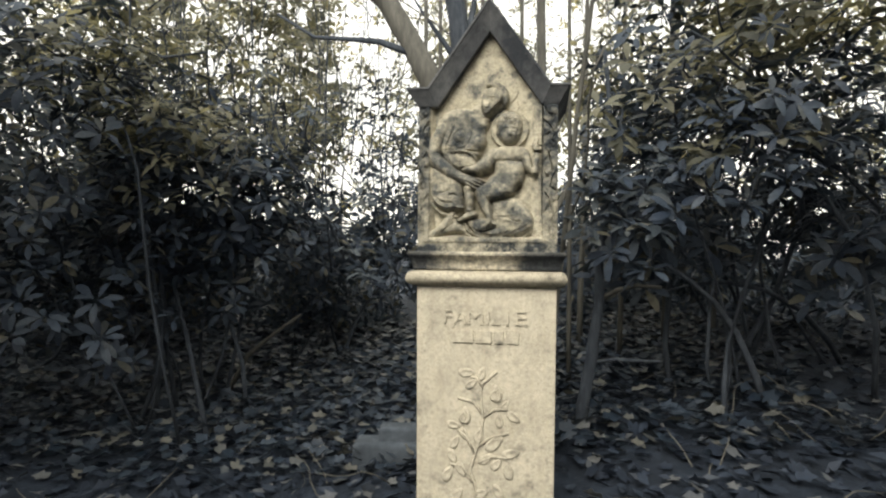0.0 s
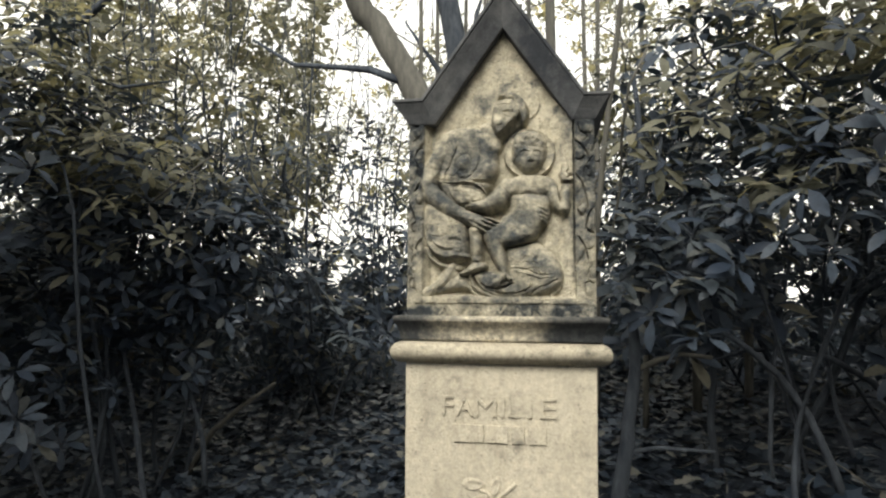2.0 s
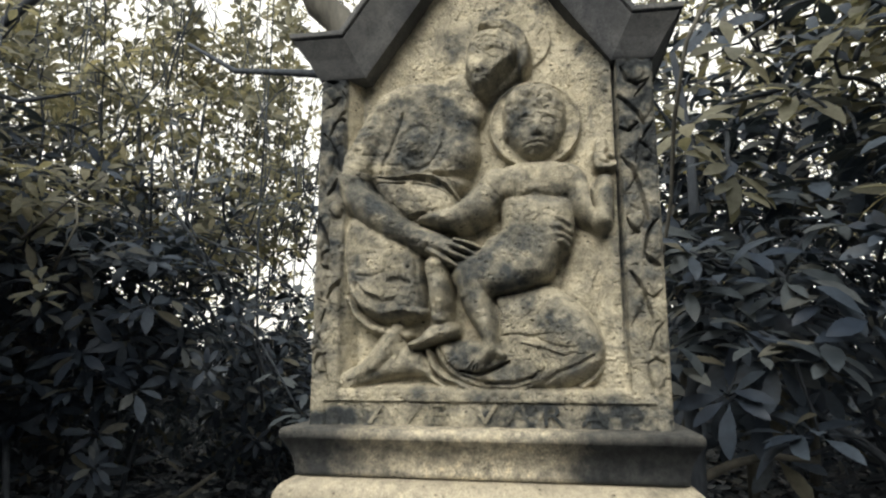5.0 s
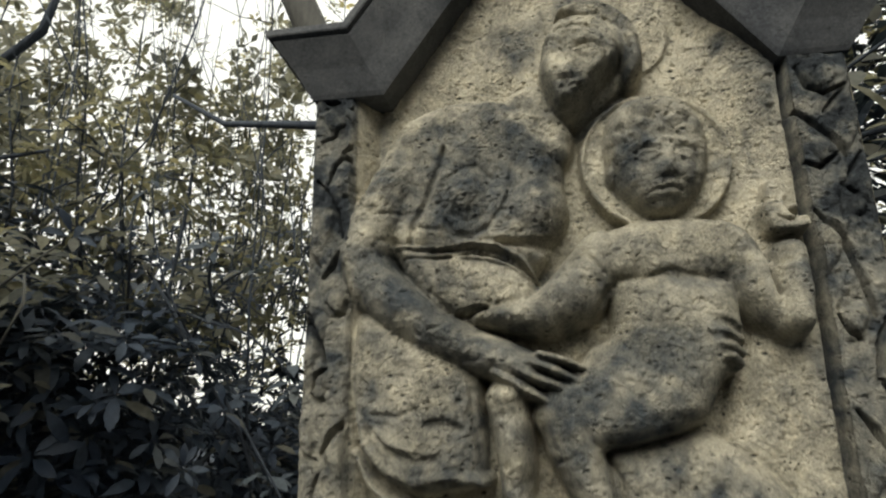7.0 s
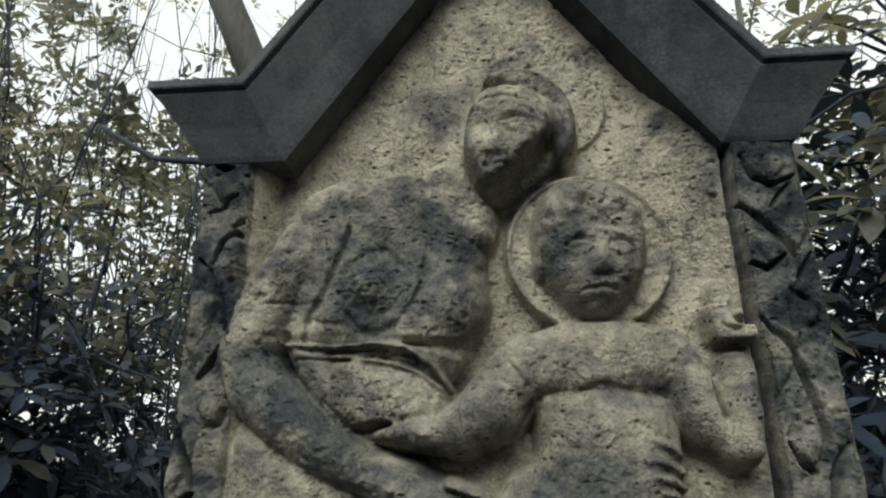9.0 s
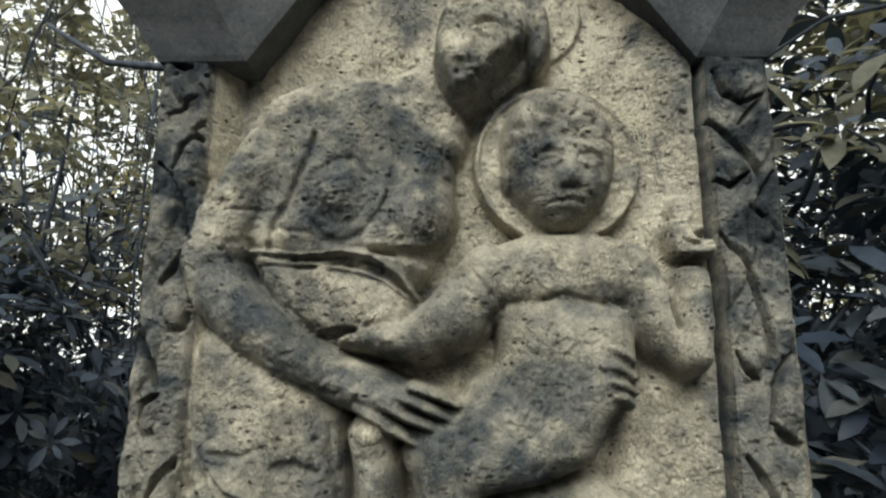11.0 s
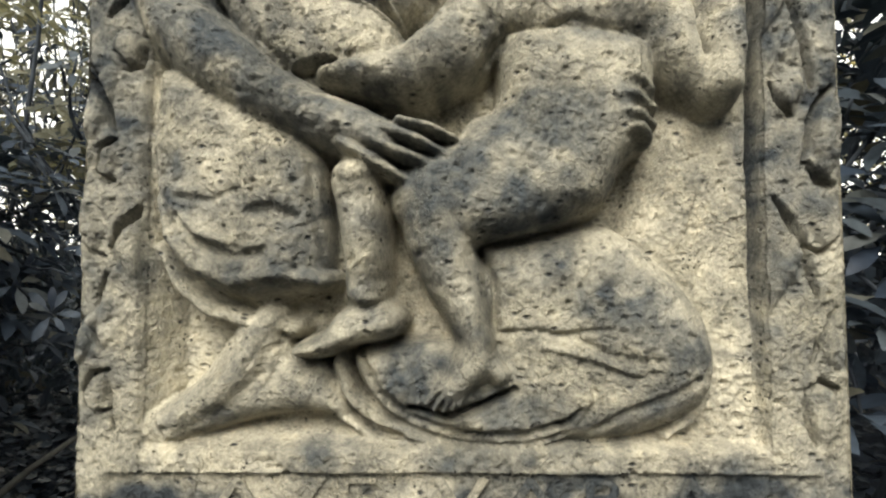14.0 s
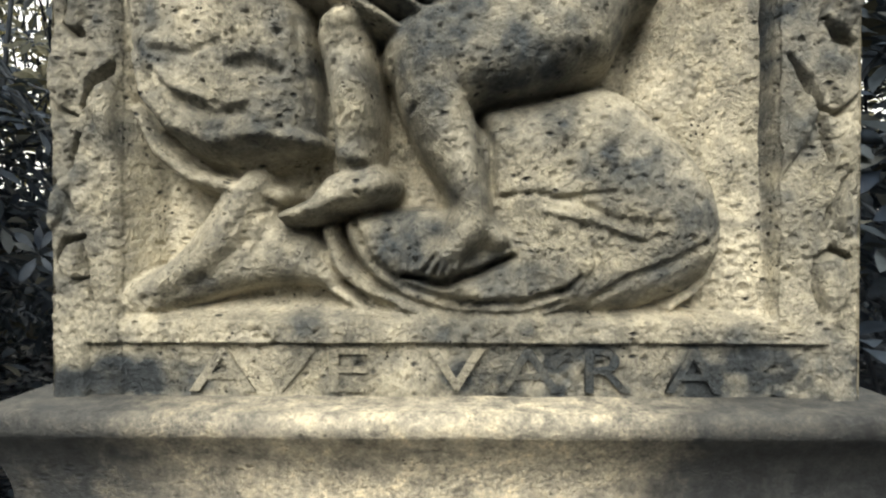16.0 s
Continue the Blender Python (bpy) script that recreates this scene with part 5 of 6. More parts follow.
def leaf_shape(fine):
    """A leaf along +x, 1 long: points and faces."""
    if not fine:
        v = [(0, 0, 0), (0.45, 0.2, 0.03), (0.45, 0, -0.02), (0.45, -0.2, 0.03), (1, 0, -0.12)]
        return np.array(v), [(0, 2, 1), (0, 3, 2), (1, 2, 4), (2, 3, 4)]
    v, f = [(0, 0, 0)], []
    for u, w, d in ((0.12, 0.03, 0.0), (0.4, 0.145, 0.015), (0.7, 0.16, -0.02), (0.9, 0.08, -0.08)):
        v += [(u, w, d + w * 0.18), (u, 0, d), (u, -w, d + w * 0.18)]
    v.append((1, 0, -0.13))
    f += [(0, 2, 1), (0, 3, 2)]
    for i in range(3):
        p = 1 + 3 * i
        f += [(p, p + 1, p + 4, p + 3), (p + 1, p + 2, p + 5, p + 4)]
    f += [(10, 11, 13), (11, 12, 13)]
    return np.array(v), f


BROAD = np.array([(0, 0, 0), (0.05, 0.3, 0.05), (0.4, 0.24, 0.0), (0.5, 0.5, 0.06), (0.7, 0.2, 0.0), (1, 0, -0.08), (0.7, -0.2, 0.0), (0.5, -0.5, 0.06), (0.4, -0.24, 0.0), (0.05, -0.3, 0.05), (0.45, 0, -0.03)])
BROAD_F = [(i, (i + 1) % 10, 10) for i in range(10)]
FINE, FINE_F = leaf_shape(True)
COARSE, COARSE_F = leaf_shape(False)


def leaf_mesh(name, base, direction, up, size, fine, mat):
    """One mesh with a leaf at each base point."""
    tmpl, tf = (BROAD, BROAD_F) if fine == "broad" else (FINE, FINE_F) if fine else (COARSE, COARSE_F)
    d = direction / np.linalg.norm(direction, axis=1, keepdims=True)
    s = np.cross(up, d)
    s /= np.linalg.norm(s, axis=1, keepdims=True) + 1e-9
    n = np.cross(d, s)
    pts = base[:, None] + size[:, None, None] * (tmpl[None, :, 0:1] * d[:, None] + tmpl[None, :, 1:2] * s[:, None] + tmpl[None, :, 2:3] * n[:, None])
    count, k = len(base), len(tmpl)
    me = bpy.data.meshes.new(name)
    flat = [i for q in tf for i in q]
    lens = [len(q) for q in tf]
    loops = (np.array(flat)[None] + k * np.arange(count)[:, None]).ravel()
    totals = np.tile(lens, count)
    me.vertices.add(count * k)
    me.vertices.foreach_set("co", pts.reshape(-1))
    me.loops.add(len(loops))
    me.loops.foreach_set("vertex_index", loops.astype(np.int32))
    me.polygons.add(len(totals))
    me.polygons.foreach_set("loop_start", np.concatenate([[0], np.cumsum(totals)[:-1]]).astype(np.int32))
    me.polygons.foreach_set("use_smooth", np.ones(len(totals), bool))
    me.update(calc_edges=True)
    me.materials.append(mat)
    return me


def whorls(centres, axes, size, rng, count=(5, 9), open_deg=(55, 95)):
    """Rosettes of leaves round shoot tips: arrays for leaf_mesh."""
    B, D, U, S = [], [], [], []
    for c, ax, sz in zip(centres, axes, size):
        ax = np.array(ax) / np.linalg.norm(ax)
        e1 = np.cross(ax, (0.3, 0.5, 0.81))
        e1 /= np.linalg.norm(e1)
        e2 = np.cross(ax, e1)
        n = rng.integers(*count)
        w0 = rng.uniform(0, 6.28)
        for k in range(n):
            w = w0 + 6.28 * k / n + rng.normal(0, 0.22)
            el = radians(rng.uniform(*open_deg))
            d = math.sin(el) * (math.cos(w) * e1 + math.sin(w) * e2) + math.cos(el) * ax
            B.append(np.array(c) + ax * rng.uniform(-0.02, 0.015) + d * 0.012)
            D.append(d)
            U.append(ax + rng.normal(0, 0.15, 3))
            S.append(sz * rng.uniform(0.7, 1.1))
    return np.array(B), np.array(D), np.array(U), np.array(S)


def bent(p, q, sag, rng, n=5):
    """Points of a gently wandering line from p to q."""
    p, q = Vector(p), Vector(q)
    ln = (q - p).length
    out = []
    j1, j2 = Vector(rng.normal(0, 0.05 * ln, 3)), Vector(rng.normal(0, 0.04 * ln, 3))
    for i in range(n):
        t = i / (n - 1)
        out.append(p.lerp(q, t) + math.sin(math.pi * t) * (j1 + Vector((0, 0, sag * ln))) + math.sin(2 * math.pi * t) * j2)
    return out


def bush(label, base, lobes, seed, leaf=0.12, fine=True, mat=None, shell=0.55, stems=1, name="rhododendron_bush", face=(0, -0.22, 0.95)):
    """A shrub: woody stems from the ground, leaf rosettes in the outer part of several lobes (centre, radii, count)."""
    rng = np.random.default_rng(seed)
    thing = new(name)
    tagged(thing, label, "bush")
    twigs = Bag()
    C, A, S = [], [], []
    base = Vector(base)
    base.z = ground_height(base.x, base.y) - 0.03
    for centre, radii, count in lobes:
        centre = Vector(centre)
        for k in range(stems):
            tip = centre + Vector([rng.normal(0, 0.35) * r for r in radii])
            foot = base + Vector((rng.normal(0, 0.25), rng.normal(0, 0.25), 0))
            wood = Bag()
            wood.tube(bent(foot, tip, rng.uniform(0.0, 0.22), rng, 8), list(np.linspace(rng.uniform(0.008, 0.02), 0.005, 8)), 6)
            part("stem", wood.v, wood.f, BARK, thing)
        for k in range(count):
            d = rng.normal(0, 1, 3)
            d /= np.linalg.norm(d)
            r = (1 - shell * rng.random() ** 1.6) * (1 + 0.22 * noise.noise(Vector(d) * 2.3 + centre))
            p = centre + Vector([d[i] * r * radii[i] for i in range(3)])
            if p.z < 0.12 or (p.z < 1.25 and rng.random() < 0.62):
                continue
            C.append(p)
            A.append(d * 0.6 + np.array(face) + rng.normal(0, 0.25, 3))
            S.append(leaf * rng.uniform(0.75, 1.2))
            if k % 3 == 0:
                inner = centre.lerp(p, rng.uniform(0.3, 0.6))
                twigs.tube(bent(inner, p, -0.03, rng, 4), [0.006, 0.005, 0.004, 0.003], 5)
    tagged(part("twig_tangle", twigs.v, twigs.f, BARK, thing), kind="stuff")
    ob = new("foliage", leaf_mesh("foliage", *whorls(C, A, S, rng, (6, 10), (62, 112)), fine, mat or LEAF))
    ob.parent = thing
    tagged(ob, kind="stuff")
    return thing


R = spot
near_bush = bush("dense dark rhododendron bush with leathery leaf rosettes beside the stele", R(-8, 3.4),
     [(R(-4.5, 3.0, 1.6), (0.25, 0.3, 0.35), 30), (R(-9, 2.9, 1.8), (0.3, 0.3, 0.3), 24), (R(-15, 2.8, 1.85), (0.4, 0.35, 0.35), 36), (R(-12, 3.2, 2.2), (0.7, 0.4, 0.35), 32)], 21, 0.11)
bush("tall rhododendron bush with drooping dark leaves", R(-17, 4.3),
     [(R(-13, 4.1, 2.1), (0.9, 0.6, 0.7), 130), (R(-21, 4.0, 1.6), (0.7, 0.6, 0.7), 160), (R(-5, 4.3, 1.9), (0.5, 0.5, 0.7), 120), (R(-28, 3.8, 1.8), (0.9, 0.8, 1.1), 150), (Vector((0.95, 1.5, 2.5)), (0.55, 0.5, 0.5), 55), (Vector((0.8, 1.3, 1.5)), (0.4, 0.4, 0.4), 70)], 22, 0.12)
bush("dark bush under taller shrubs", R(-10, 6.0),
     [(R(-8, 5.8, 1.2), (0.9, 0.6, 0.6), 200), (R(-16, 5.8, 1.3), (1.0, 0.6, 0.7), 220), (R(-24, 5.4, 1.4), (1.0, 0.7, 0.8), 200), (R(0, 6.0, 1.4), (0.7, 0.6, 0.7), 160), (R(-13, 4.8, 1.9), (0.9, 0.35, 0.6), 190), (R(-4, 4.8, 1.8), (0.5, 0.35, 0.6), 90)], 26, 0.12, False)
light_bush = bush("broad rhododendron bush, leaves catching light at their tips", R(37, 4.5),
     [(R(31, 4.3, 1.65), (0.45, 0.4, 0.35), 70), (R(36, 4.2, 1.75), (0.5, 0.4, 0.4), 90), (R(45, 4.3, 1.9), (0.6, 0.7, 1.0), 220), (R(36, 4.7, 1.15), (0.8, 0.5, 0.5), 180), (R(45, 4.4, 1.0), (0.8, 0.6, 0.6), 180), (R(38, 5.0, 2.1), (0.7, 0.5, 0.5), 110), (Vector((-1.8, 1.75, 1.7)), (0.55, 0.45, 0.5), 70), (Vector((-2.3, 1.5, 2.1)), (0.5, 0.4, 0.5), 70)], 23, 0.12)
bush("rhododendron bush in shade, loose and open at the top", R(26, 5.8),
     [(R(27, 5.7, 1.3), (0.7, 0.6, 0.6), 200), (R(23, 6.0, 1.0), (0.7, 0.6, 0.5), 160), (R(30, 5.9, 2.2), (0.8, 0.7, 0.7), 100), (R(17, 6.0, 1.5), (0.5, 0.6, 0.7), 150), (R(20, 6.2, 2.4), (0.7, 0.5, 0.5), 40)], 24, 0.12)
bush("tall dark rhododendron at the wood's edge", R(48, 6.4),
     [(R(50, 6.0, 2.7), (1.1, 1.1, 1.4), 380), (R(41, 6.5, 2.4), (1.0, 0.9, 0.9), 120), (R(53, 5.5, 1.5), (1.0, 1.0, 1.3), 220)], 25, 0.125, True, LEAF_MID)


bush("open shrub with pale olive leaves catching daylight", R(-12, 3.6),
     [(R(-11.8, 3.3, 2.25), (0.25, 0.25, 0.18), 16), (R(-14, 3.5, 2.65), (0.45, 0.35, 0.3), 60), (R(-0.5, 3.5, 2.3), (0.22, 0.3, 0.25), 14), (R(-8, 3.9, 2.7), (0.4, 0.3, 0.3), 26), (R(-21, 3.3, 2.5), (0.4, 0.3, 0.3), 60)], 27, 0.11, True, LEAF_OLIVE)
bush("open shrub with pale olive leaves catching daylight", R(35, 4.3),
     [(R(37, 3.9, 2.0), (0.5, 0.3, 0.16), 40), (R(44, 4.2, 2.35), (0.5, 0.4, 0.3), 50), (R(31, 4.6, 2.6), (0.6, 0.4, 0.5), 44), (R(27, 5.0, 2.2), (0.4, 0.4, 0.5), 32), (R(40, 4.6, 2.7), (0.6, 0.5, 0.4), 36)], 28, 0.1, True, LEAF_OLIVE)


def leaf_spray(host, root, tips, leaf, seed, mat, axis=(0, -0.45, 0.85)):
    """A bough of a bush that stands out from it: a twig and one leaf rosette for each tip."""
    rng = np.random.default_rng(seed)
    wood = Bag()
    C, A, S = [], [], []
    for k, tip in enumerate(tips):
        tip = Vector(tip)
        start = Vector(root) if k == 0 else Vector(root).lerp(Vector(tips[k - 1]), rng.uniform(0.5, 0.85))
        wood.tube(bent(start, tip, 0.04, rng, 7), list(np.linspace(0.008, 0.0035, 7)), 6)
        for up, size in ((0.0, 1.0), (-0.035, 0.8)):
            C.append(tip + Vector((rng.normal(0, 0.008), rng.normal(0, 0.008), up)))
            A.append(np.array(axis) + rng.normal(0, 0.22, 3))
            S.append(leaf * size * rng.uniform(0.9, 1.15))
    part("bough", wood.v, wood.f, BARK, host)
    ob = new("foliage", leaf_mesh("foliage", *whorls(C, A, S, rng, (5, 8), (68, 112)), True, mat))
    ob.parent = host
    tagged(ob, kind="stuff")


leaf_spray(near_bush, (0.8, 1.0, 1.45), [(0.57, 0.65, 1.53), (0.44, 0.7, 1.65), (0.65, 0.66, 1.67), (0.48, 0.74, 1.76), (0.7, 0.62, 1.5), (0.4, 0.74, 1.5), (0.74, 0.66, 1.82)], 0.13, 201, LEAF_MID)
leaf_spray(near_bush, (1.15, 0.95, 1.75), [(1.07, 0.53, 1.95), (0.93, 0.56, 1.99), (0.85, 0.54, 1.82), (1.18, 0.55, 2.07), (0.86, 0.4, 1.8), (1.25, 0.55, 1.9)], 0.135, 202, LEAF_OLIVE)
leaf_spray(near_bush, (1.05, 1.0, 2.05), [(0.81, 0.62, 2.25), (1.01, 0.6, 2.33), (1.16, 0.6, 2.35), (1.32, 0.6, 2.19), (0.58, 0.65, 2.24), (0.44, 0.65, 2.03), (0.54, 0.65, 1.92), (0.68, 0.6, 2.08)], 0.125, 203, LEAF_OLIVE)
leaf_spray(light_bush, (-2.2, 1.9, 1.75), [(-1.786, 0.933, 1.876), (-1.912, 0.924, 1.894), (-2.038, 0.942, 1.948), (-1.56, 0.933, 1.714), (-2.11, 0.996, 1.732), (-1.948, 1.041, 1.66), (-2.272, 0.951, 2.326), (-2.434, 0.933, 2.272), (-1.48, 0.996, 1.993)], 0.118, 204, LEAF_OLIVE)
leaf_spray(light_bush, (-1.8, 2.1, 1.75), [(-1.21, 1.7, 2.17), (-1.3, 1.65, 2.3), (-0.98, 1.75, 1.74), (-0.94, 1.7, 1.24), (-1.59, 1.6, 2.56), (-1.1, 1.8, 1.4)], 0.12, 205, LEAF_MID)
for curve in ([(-2.118, 0.921, 2.115), (-1.912, 0.921, 2.174), (-1.616, 0.921, 2.196)],
              [(-1.641, 0.921, 1.862), (-1.486, 0.921, 1.985), (-1.354, 0.921, 2.072)],
              [(-1.508, 0.921, 1.753), (-1.438, 0.921, 1.908), (-1.451, 0.921, 1.993)]):
    twig = Bag()
    twig.tube([Vector(q) for q in curve], [0.005, 0.0045, 0.003], 6)
    part("bare_twig", twig.v, twig.f, PALE_BARK, light_bush, "pale bare twig")


def thicket(label, bearing0, bearing1, dist, z0, z1, count, seed, size=0.13, depth=1.5, gap=None, loose=-0.12, mat=None):
    """Woodland leaves past counting in one mesh, ragged at the top; gap: bearings where the sky stands open."""
    rng = np.random.default_rng(seed)
    C, A, S = [], [], []
    while len(C) < count:
        b, d, z = rng.uniform(bearing0, bearing1), dist + rng.uniform(0, depth), rng.uniform(z0, z1)
        p = spot(b, d, z)
        if z > z1 * (0.78 + 0.5 * noise.noise((b * 0.16, seed, 0)) + 0.3 * noise.noise((b * 0.6, seed, 7))):
            continue
        if gap and gap[0] < b < gap[1] and rng.random() < 0.55:
            continue
        if noise.noise(p * 0.9) + 0.4 * noise.noise(p * 2.5) > loose:
            C.append(p)
            A.append((rng.normal(0, 0.6), -0.5 + rng.normal(0, 0.5), 0.5 + rng.normal(0, 0.4)))
            S.append(size * rng.uniform(0.7, 1.3))
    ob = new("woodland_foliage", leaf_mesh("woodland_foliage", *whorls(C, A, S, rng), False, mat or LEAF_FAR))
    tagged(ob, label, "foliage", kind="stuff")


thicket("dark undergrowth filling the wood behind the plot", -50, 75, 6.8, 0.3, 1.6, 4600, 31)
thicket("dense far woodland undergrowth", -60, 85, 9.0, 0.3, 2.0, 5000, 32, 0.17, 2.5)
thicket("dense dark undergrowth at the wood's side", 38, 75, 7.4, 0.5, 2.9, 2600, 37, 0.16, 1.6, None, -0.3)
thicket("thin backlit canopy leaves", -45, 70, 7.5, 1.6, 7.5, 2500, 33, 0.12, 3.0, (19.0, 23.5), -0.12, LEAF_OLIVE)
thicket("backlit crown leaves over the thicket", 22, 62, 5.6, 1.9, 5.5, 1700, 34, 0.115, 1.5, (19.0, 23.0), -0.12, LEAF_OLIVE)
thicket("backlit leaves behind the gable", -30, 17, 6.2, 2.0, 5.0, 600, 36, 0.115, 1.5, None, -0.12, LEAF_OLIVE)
# leaf wall added out of view to cut low light from the front
thicket("added unseen leaf wall behind the camera, blocking low sky light", 88, 292, 6.0, 0.3, 6.0, 4200, 35, 0.3, 2.0, None, -0.4)


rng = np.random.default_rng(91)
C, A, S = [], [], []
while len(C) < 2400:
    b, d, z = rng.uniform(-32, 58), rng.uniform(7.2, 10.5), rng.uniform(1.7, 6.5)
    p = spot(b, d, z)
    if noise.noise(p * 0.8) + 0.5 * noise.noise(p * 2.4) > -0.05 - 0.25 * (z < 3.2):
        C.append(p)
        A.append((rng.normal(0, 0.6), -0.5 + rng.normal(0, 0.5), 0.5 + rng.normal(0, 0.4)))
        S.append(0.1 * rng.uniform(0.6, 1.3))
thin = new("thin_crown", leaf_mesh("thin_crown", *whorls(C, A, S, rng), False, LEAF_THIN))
tagged(thin, "thin pale backlit leaves of far trees against the sky", "foliage", kind="stuff")


def canopy(label, x0, x1, y0, y1, z0, z1, count, seed, size=0.24):
    """A leaf layer added out of view to shade the bushes."""
    rng = np.random.default_rng(seed)
    C = [Vector((rng.uniform(x0, x1), rng.uniform(y0, y1), rng.uniform(z0, z1))) for _ in range(count)]
    A = [(rng.normal(0, 0.3), rng.normal(0, 0.3), 1.0) for _ in C]
    S = [size * rng.uniform(0.7, 1.3) for _ in C]
    ob = new("shade_canopy", leaf_mesh("shade_canopy", *whorls(C, A, S, rng), False, LEAF_FAR))
    tagged(ob, label, "foliage", kind="stuff")


# unseen leaf layers, added to keep sun off the lower bushes
canopy("added unseen layer of dark leaves that shades the bushes", -6.5, -1.7, -2.9, -0.5, 2.7, 3.4, 600, 81)
canopy("added unseen layer of dark leaves that shades the bushes", -4.0, -1.1, -1.1, -0.4, 2.9, 3.3, 420, 83)
canopy("added unseen layer of dark leaves that shades the bushes", 0.75, 4.0, -1.3, -0.5, 2.9, 4.2, 750, 84)
canopy("added unseen layer of dark leaves that shades the bushes", 1.5, 6.0, -2.9, -0.8, 2.4, 3.3, 1000, 82)


def tree(label, pts, r0, r1, mat, seed, limbs=3, name="tree"):
    """A bare trunk through the points, with a few thin limbs."""
    rng = np.random.default_rng(seed)
    thing = new(name)
    tagged(thing, label, "tree", "sapling stems behind the stele" if name == "sapling" else "")
    b = Bag()
    n = len(pts)
    fine = []
    for i in range(n - 1):
        for t in (0, 0.34, 0.67):
            fine.append(Vector(pts[i]).lerp(Vector(pts[i + 1]), t) + Vector(rng.normal(0, r0 * 0.18, 3)))
    fine.append(Vector(pts[-1]))
    b.tube(fine, list(np.linspace(r0, r1, len(fine))), 10)
    part("trunk", b.v, b.f, mat, thing)
    for k in range(limbs):
        i = rng.integers(len(fine) // 3, len(fine) - 1)
        q = fine[i] + Vector((rng.normal(0, 0.5), rng.normal(0, 0.3), rng.uniform(0.3, 0.9)))
        c = Bag()
        c.tube(bent(fine[i], q, 0.05, rng, 6), list(np.linspace(r1 * 0.6, 0.005, 6)), 6)
        part("limb", c.v, c.f, mat, thing)
    return thing


def foot(x, y):
    return Vector((x, y, ground_height(x, y) - 0.03))


# unseen trees, added to carry the shading leaf layers
for x, y, seed in ((-4.2, -1.8, 95), (3.9, -1.9, 96)):
    rng = np.random.default_rng(seed)
    host = tree("added unseen dark tree carrying the shading leaf layer", [foot(x, y), (x + 0.1, y, 1.8), (x, y + 0.1, 3.4), (x + 0.15, y, 5.5)], 0.12, 0.06, BARK, seed, 2)
    for k in range(9):
        a = Vector((x + 0.05, y, rng.uniform(1.9, 3.0)))
        c = Bag()
        c.tube(bent(a, (x + rng.uniform(-1.9, 1.9), y + rng.uniform(-0.9, 0.9), rng.uniform(2.8, 3.3)), 0.05, rng, 6), list(np.linspace(0.035, 0.01, 6)), 6)
        part("limb", c.v, c.f, BARK, host)


tree("leaning pale tree trunk behind the stele", [foot(-0.2, 1.5), (-0.32, 1.48, 1.8), (-0.44, 1.47, 2.3), (-0.62, 1.47, 2.69), (-0.82, 1.47, 3.0), (-1.15, 1.43, 3.7), (-1.5, 1.4, 4.8)], 0.08, 0.06, PALE_BARK, 41, 0)
tree("dark upright tree trunk", [foot(-0.1, 2.1), (-0.26, 2.1, 2.4), (-0.42, 2.1, 3.04), (-0.7, 2.1, 4.8)], 0.085, 0.06, BARK, 42)
for k, (x, y, lean, r) in enumerate(((0.2, 0.75, 0.5, 0.014), (-0.57, 1.9, -0.05, 0.018), (-0.25, 1.95, 0.06, 0.018), (0.04, 2.0, 0.01, 0.018), (0.22, 1.9, -0.08, 0.04), (0.36, 1.7, -0.02, 0.016), (0.75, 2.4, 0.03, 0.02), (-0.42, 2.4, 0.05, 0.018), (0.22, 2.6, -0.05, 0.025),
                                     (-0.6, 2.6, -0.03, 0.02), (0.5, 2.9, 0.05, 0.025), (1.1, 2.6, 0.06, 0.03), (1.5, 2.9, 0.15, 0.03))):
    tree("slender pale sapling stem", [foot(x, y), (x + lean * 0.3, y, 2.0), (x + lean, y, 4.8)], r, r * 0.6, PALE_BARK, 50 + k, 2, "sapling")
crooked = tree("thin crooked trunk with short dead stubs", [foot(0.39, 0.97), (0.44, 0.95, 0.88), (0.48, 0.95, 1.13), (0.49, 0.95, 1.43), (0.53, 0.95, 1.89), (0.5, 1.0, 2.4)], 0.034, 0.01, BARK, 43, 0)
for pts, r0, r1, mat in (([(0.48, 0.95, 1.15), (0.57, 0.95, 1.195), (0.66, 0.94, 1.22), (0.77, 0.93, 1.21)], 0.014, 0.008, PALE_BARK), ([(0.44, 0.95, 0.83), (0.56, 0.95, 0.855), (0.77, 0.94, 0.85)], 0.01, 0.006, BARK)):
    c = Bag()
    c.tube(pts, list(np.linspace(r0, r1, len(pts))), 7)
    part("stub", c.v, c.f, mat, crooked, "bare broken branch stub")


def branch(label, pts, r0, r1, mat, name="dead_branch"):
    """A bare bent branch."""
    b = Bag()
    b.tube(pts, list(np.linspace(r0, r1, len(pts))), 7)
    ob = new(name, mesh_of(name, b.v, b.f, mat))
    tagged(ob, label, "branch")
    return ob


branch("dry fallen branch leaning over ivy", [foot(-2.15, 2.15), Vector((-2.0, 2.2, 0.58)), Vector((-1.8, 2.2, 0.75)), Vector((-1.58, 2.2, 0.9))], 0.022, 0.01, PALE_BARK)
branch("thin bare limb reaching from the leaning trunk", [(-0.58, 1.46, 2.57), (-0.8, 1.5, 2.67), (-0.95, 1.5, 2.69), (-1.23, 1.5, 2.72), (-1.5, 1.55, 2.9)], 0.025, 0.008, BARK)
branch("thin bare limb over the wood's edge", [(-3.0, 1.6, 2.95), (-2.6, 1.5, 2.75), (-2.2, 1.4, 2.6), (-1.9, 1.4, 2.62)], 0.02, 0.006, BARK)


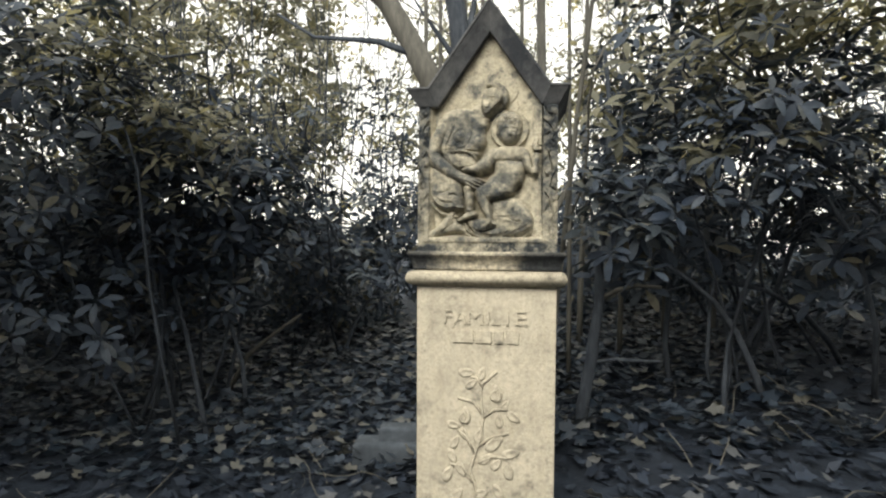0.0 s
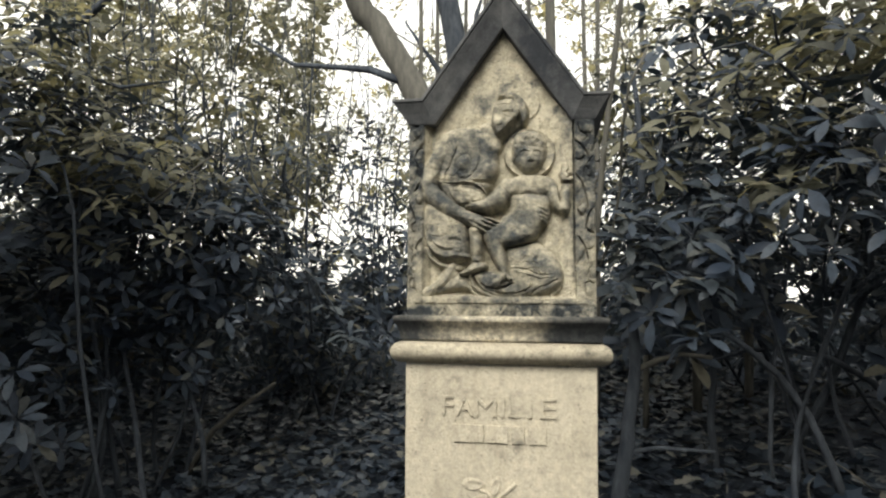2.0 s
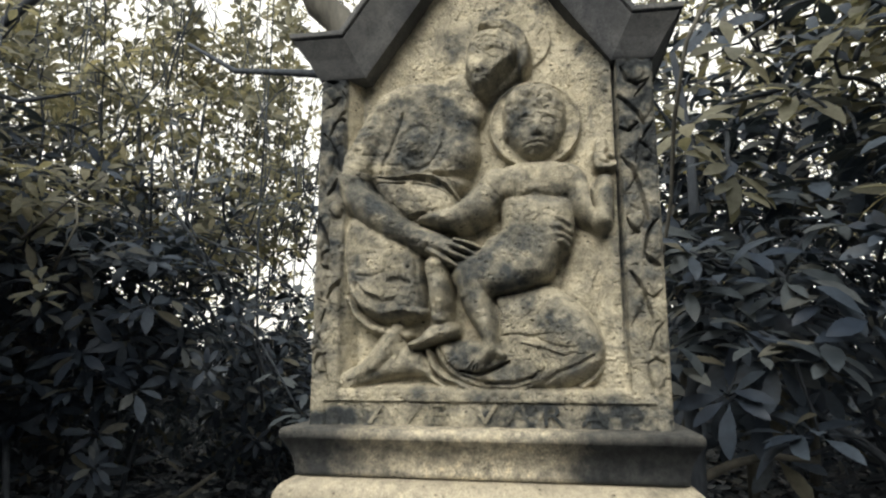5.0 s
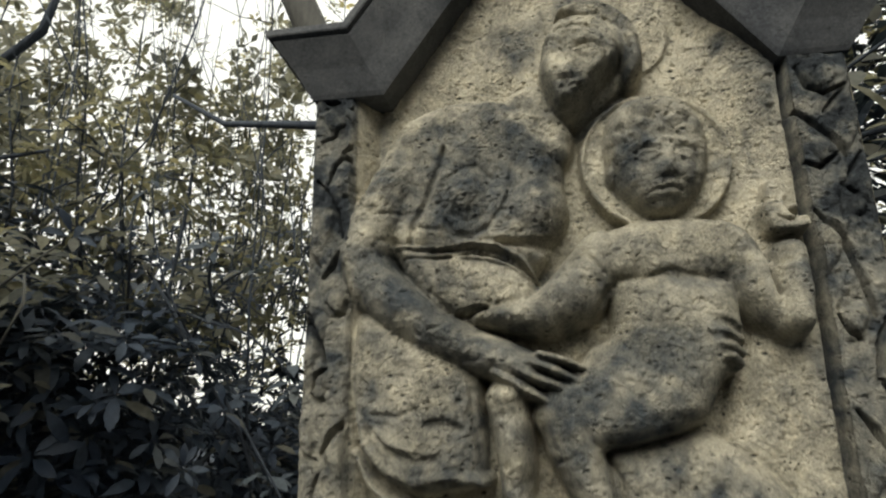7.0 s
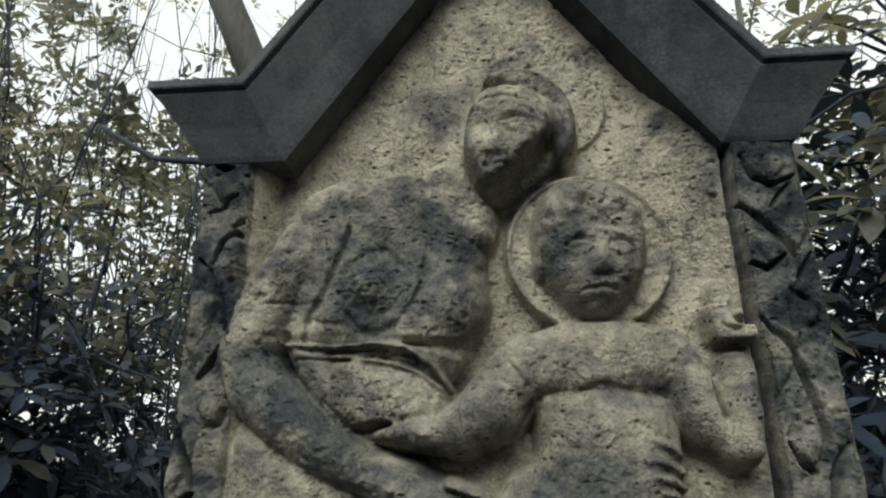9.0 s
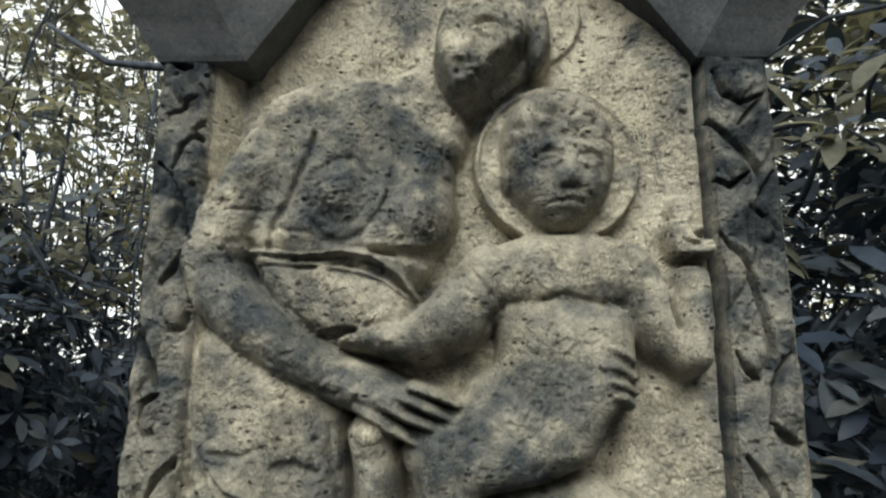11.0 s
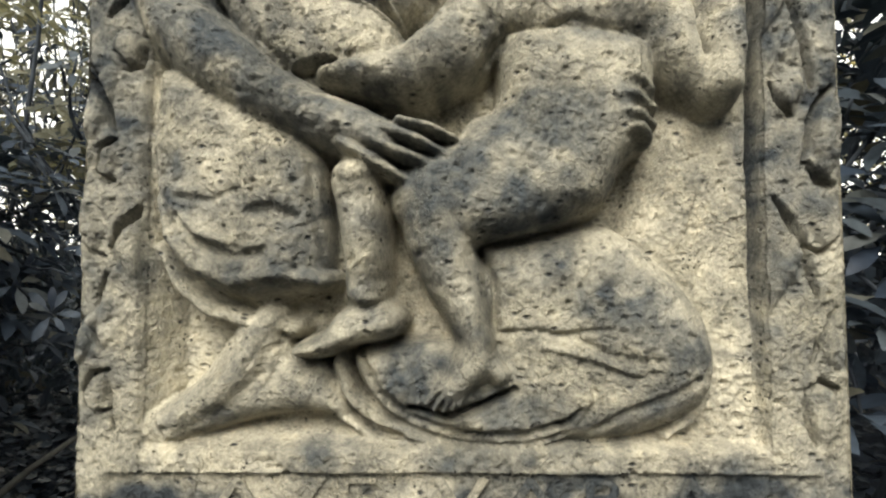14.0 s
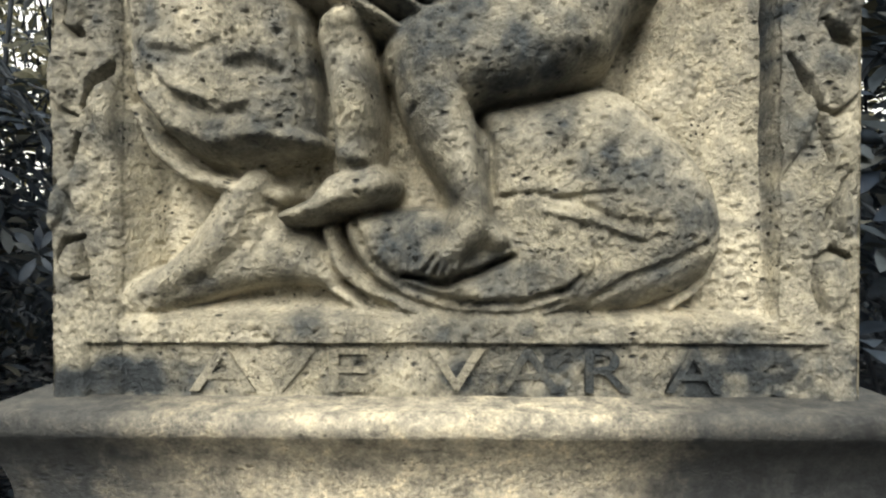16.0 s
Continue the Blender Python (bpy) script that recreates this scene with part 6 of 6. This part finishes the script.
# whips and bare twigs standing up against the sky
for label, b0, b1, d0, d1, z0, z1, count, seed, mat in (("bare thin whips and twigs in the thicket", 14, 40, 4.6, 7.0, 1.0, 4.6, 110, 92, BARK), ("bare thin twigs behind the gable", -34, 14, 4.6, 7.0, 1.2, 4.6, 90, 93, PALE_BARK)):
    rng = np.random.default_rng(seed)
    twigs = Bag()
    for k in range(count):
        p = spot(rng.uniform(b0, b1), rng.uniform(d0, d1), rng.uniform(z0, z0 + 1.2))
        q = p + Vector((rng.normal(0, 0.18), rng.normal(0, 0.2), rng.uniform(0.8, z1 - z0)))
        pts = bent(p, q, 0.0, rng, 7)
        r = rng.uniform(0.003, 0.009)
        twigs.tube(pts, list(np.linspace(r, r * 0.35, 7)), 4)
        for m in range(3):
            a = pts[rng.integers(2, 6)]
            twigs.tube(bent(a, a + Vector((rng.normal(0, 0.22), rng.normal(0, 0.15), rng.uniform(0.05, 0.5))), 0.0, rng, 4), [r * 0.5, r * 0.4, r * 0.3, 0.0012], 4)
    ob = new("twig_tangle", mesh_of("twig_tangle", twigs.v, twigs.f, mat))
    tagged(ob, label, "twigs", kind="stuff")
branch("thick bare dark limb crossing the sky", [(-3.6, 1.6, 2.75), (-3.1, 1.7, 3.05), (-2.75, 1.75, 3.2), (-2.45, 1.8, 3.5), (-2.3, 1.8, 4.1)], 0.035, 0.02, BARK)


# ---- forest floor ----
def scatter(label, name, mat, count, x0, x1, y0, y1, size, seed, lift=0.0, tilt=0.45, shape="broad"):
    rng = np.random.default_rng(seed)
    B = []
    while len(B) < count:
        x, y = rng.uniform(x0, x1), rng.uniform(y0, y1)
        if -0.3 < x < 0.3 and -0.08 < y < 0.45:
            continue
        B.append((x, y, ground_height(x, y) + 0.012 + lift * rng.random()))
    B = np.array(B)
    w = rng.uniform(0, 6.28, count)
    D = np.stack([np.cos(w), np.sin(w), rng.normal(0, tilt * 0.5, count)], 1)
    U = np.stack([rng.normal(0, tilt, count), rng.normal(0, tilt, count), np.ones(count)], 1)
    ob = new(name, leaf_mesh(name, B, D, U, size * rng.uniform(0.6, 1.3, count), shape, mat))
    tagged(ob, label, "leaves", kind="stuff")


scatter("fallen dull blue-grey leaves covering the ground", "leaf_litter", LITTER, 9000, -6, 4, -0.8, 6, 0.08, 61, 0.03, 0.45, False)
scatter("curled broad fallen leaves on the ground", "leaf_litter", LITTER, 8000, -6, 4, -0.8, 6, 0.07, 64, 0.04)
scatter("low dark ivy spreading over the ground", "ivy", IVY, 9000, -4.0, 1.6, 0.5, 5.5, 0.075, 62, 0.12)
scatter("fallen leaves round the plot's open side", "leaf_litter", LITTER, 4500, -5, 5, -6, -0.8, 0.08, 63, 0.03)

rng = np.random.default_rng(66)
dry = Bag()
for k in range(130):
    x, y = rng.uniform(-3.5, 3.0), rng.uniform(-0.2, 3.5)
    if abs(x) < 0.4 and y < 0.6:
        continue
    p = Vector((x, y, ground_height(x, y) + 0.02))
    w = rng.uniform(0, 6.28)
    ln = rng.uniform(0.12, 0.45)
    q = p + Vector((ln * math.cos(w), ln * math.sin(w), rng.uniform(0.0, 0.16)))
    dry.tube(bent(p, q, 0.12, rng, 6), list(np.linspace(0.0035, 0.0015, 6)), 5)
ob = new("dry_twigs", mesh_of("dry_twigs", dry.v, dry.f, PALE_BARK))
tagged(ob, "thin dry twigs strewn over fallen leaves", "twigs", kind="stuff")

# ---- small stone behind the stele ----
kerb = new("kerb_stone")
tagged(kerb, "low mossy grey grave kerb stone among fallen leaves", "stone")
v, f = rect_ring([(0.0, -0.03), (0.0, 0.2), (-0.012, 0.215)], -0.22, 0.22, -0.08, 0.08)
softened(part("block", v, f, GREY_STONE, kerb, smooth=False), 0.012)
v, f = rect_ring([(0.0, 0.2), (0.0, 0.27), (-0.01, 0.28)], -0.1, 0.22, -0.05, 0.07)
softened(part("upper_block", v, f, GREY_STONE, kerb, smooth=False), 0.012)
kerb.matrix_basis = Matrix.Translation((-0.47, 0.72, 0.255)) @ pose(0, 0, 0, 0, 0, 8)
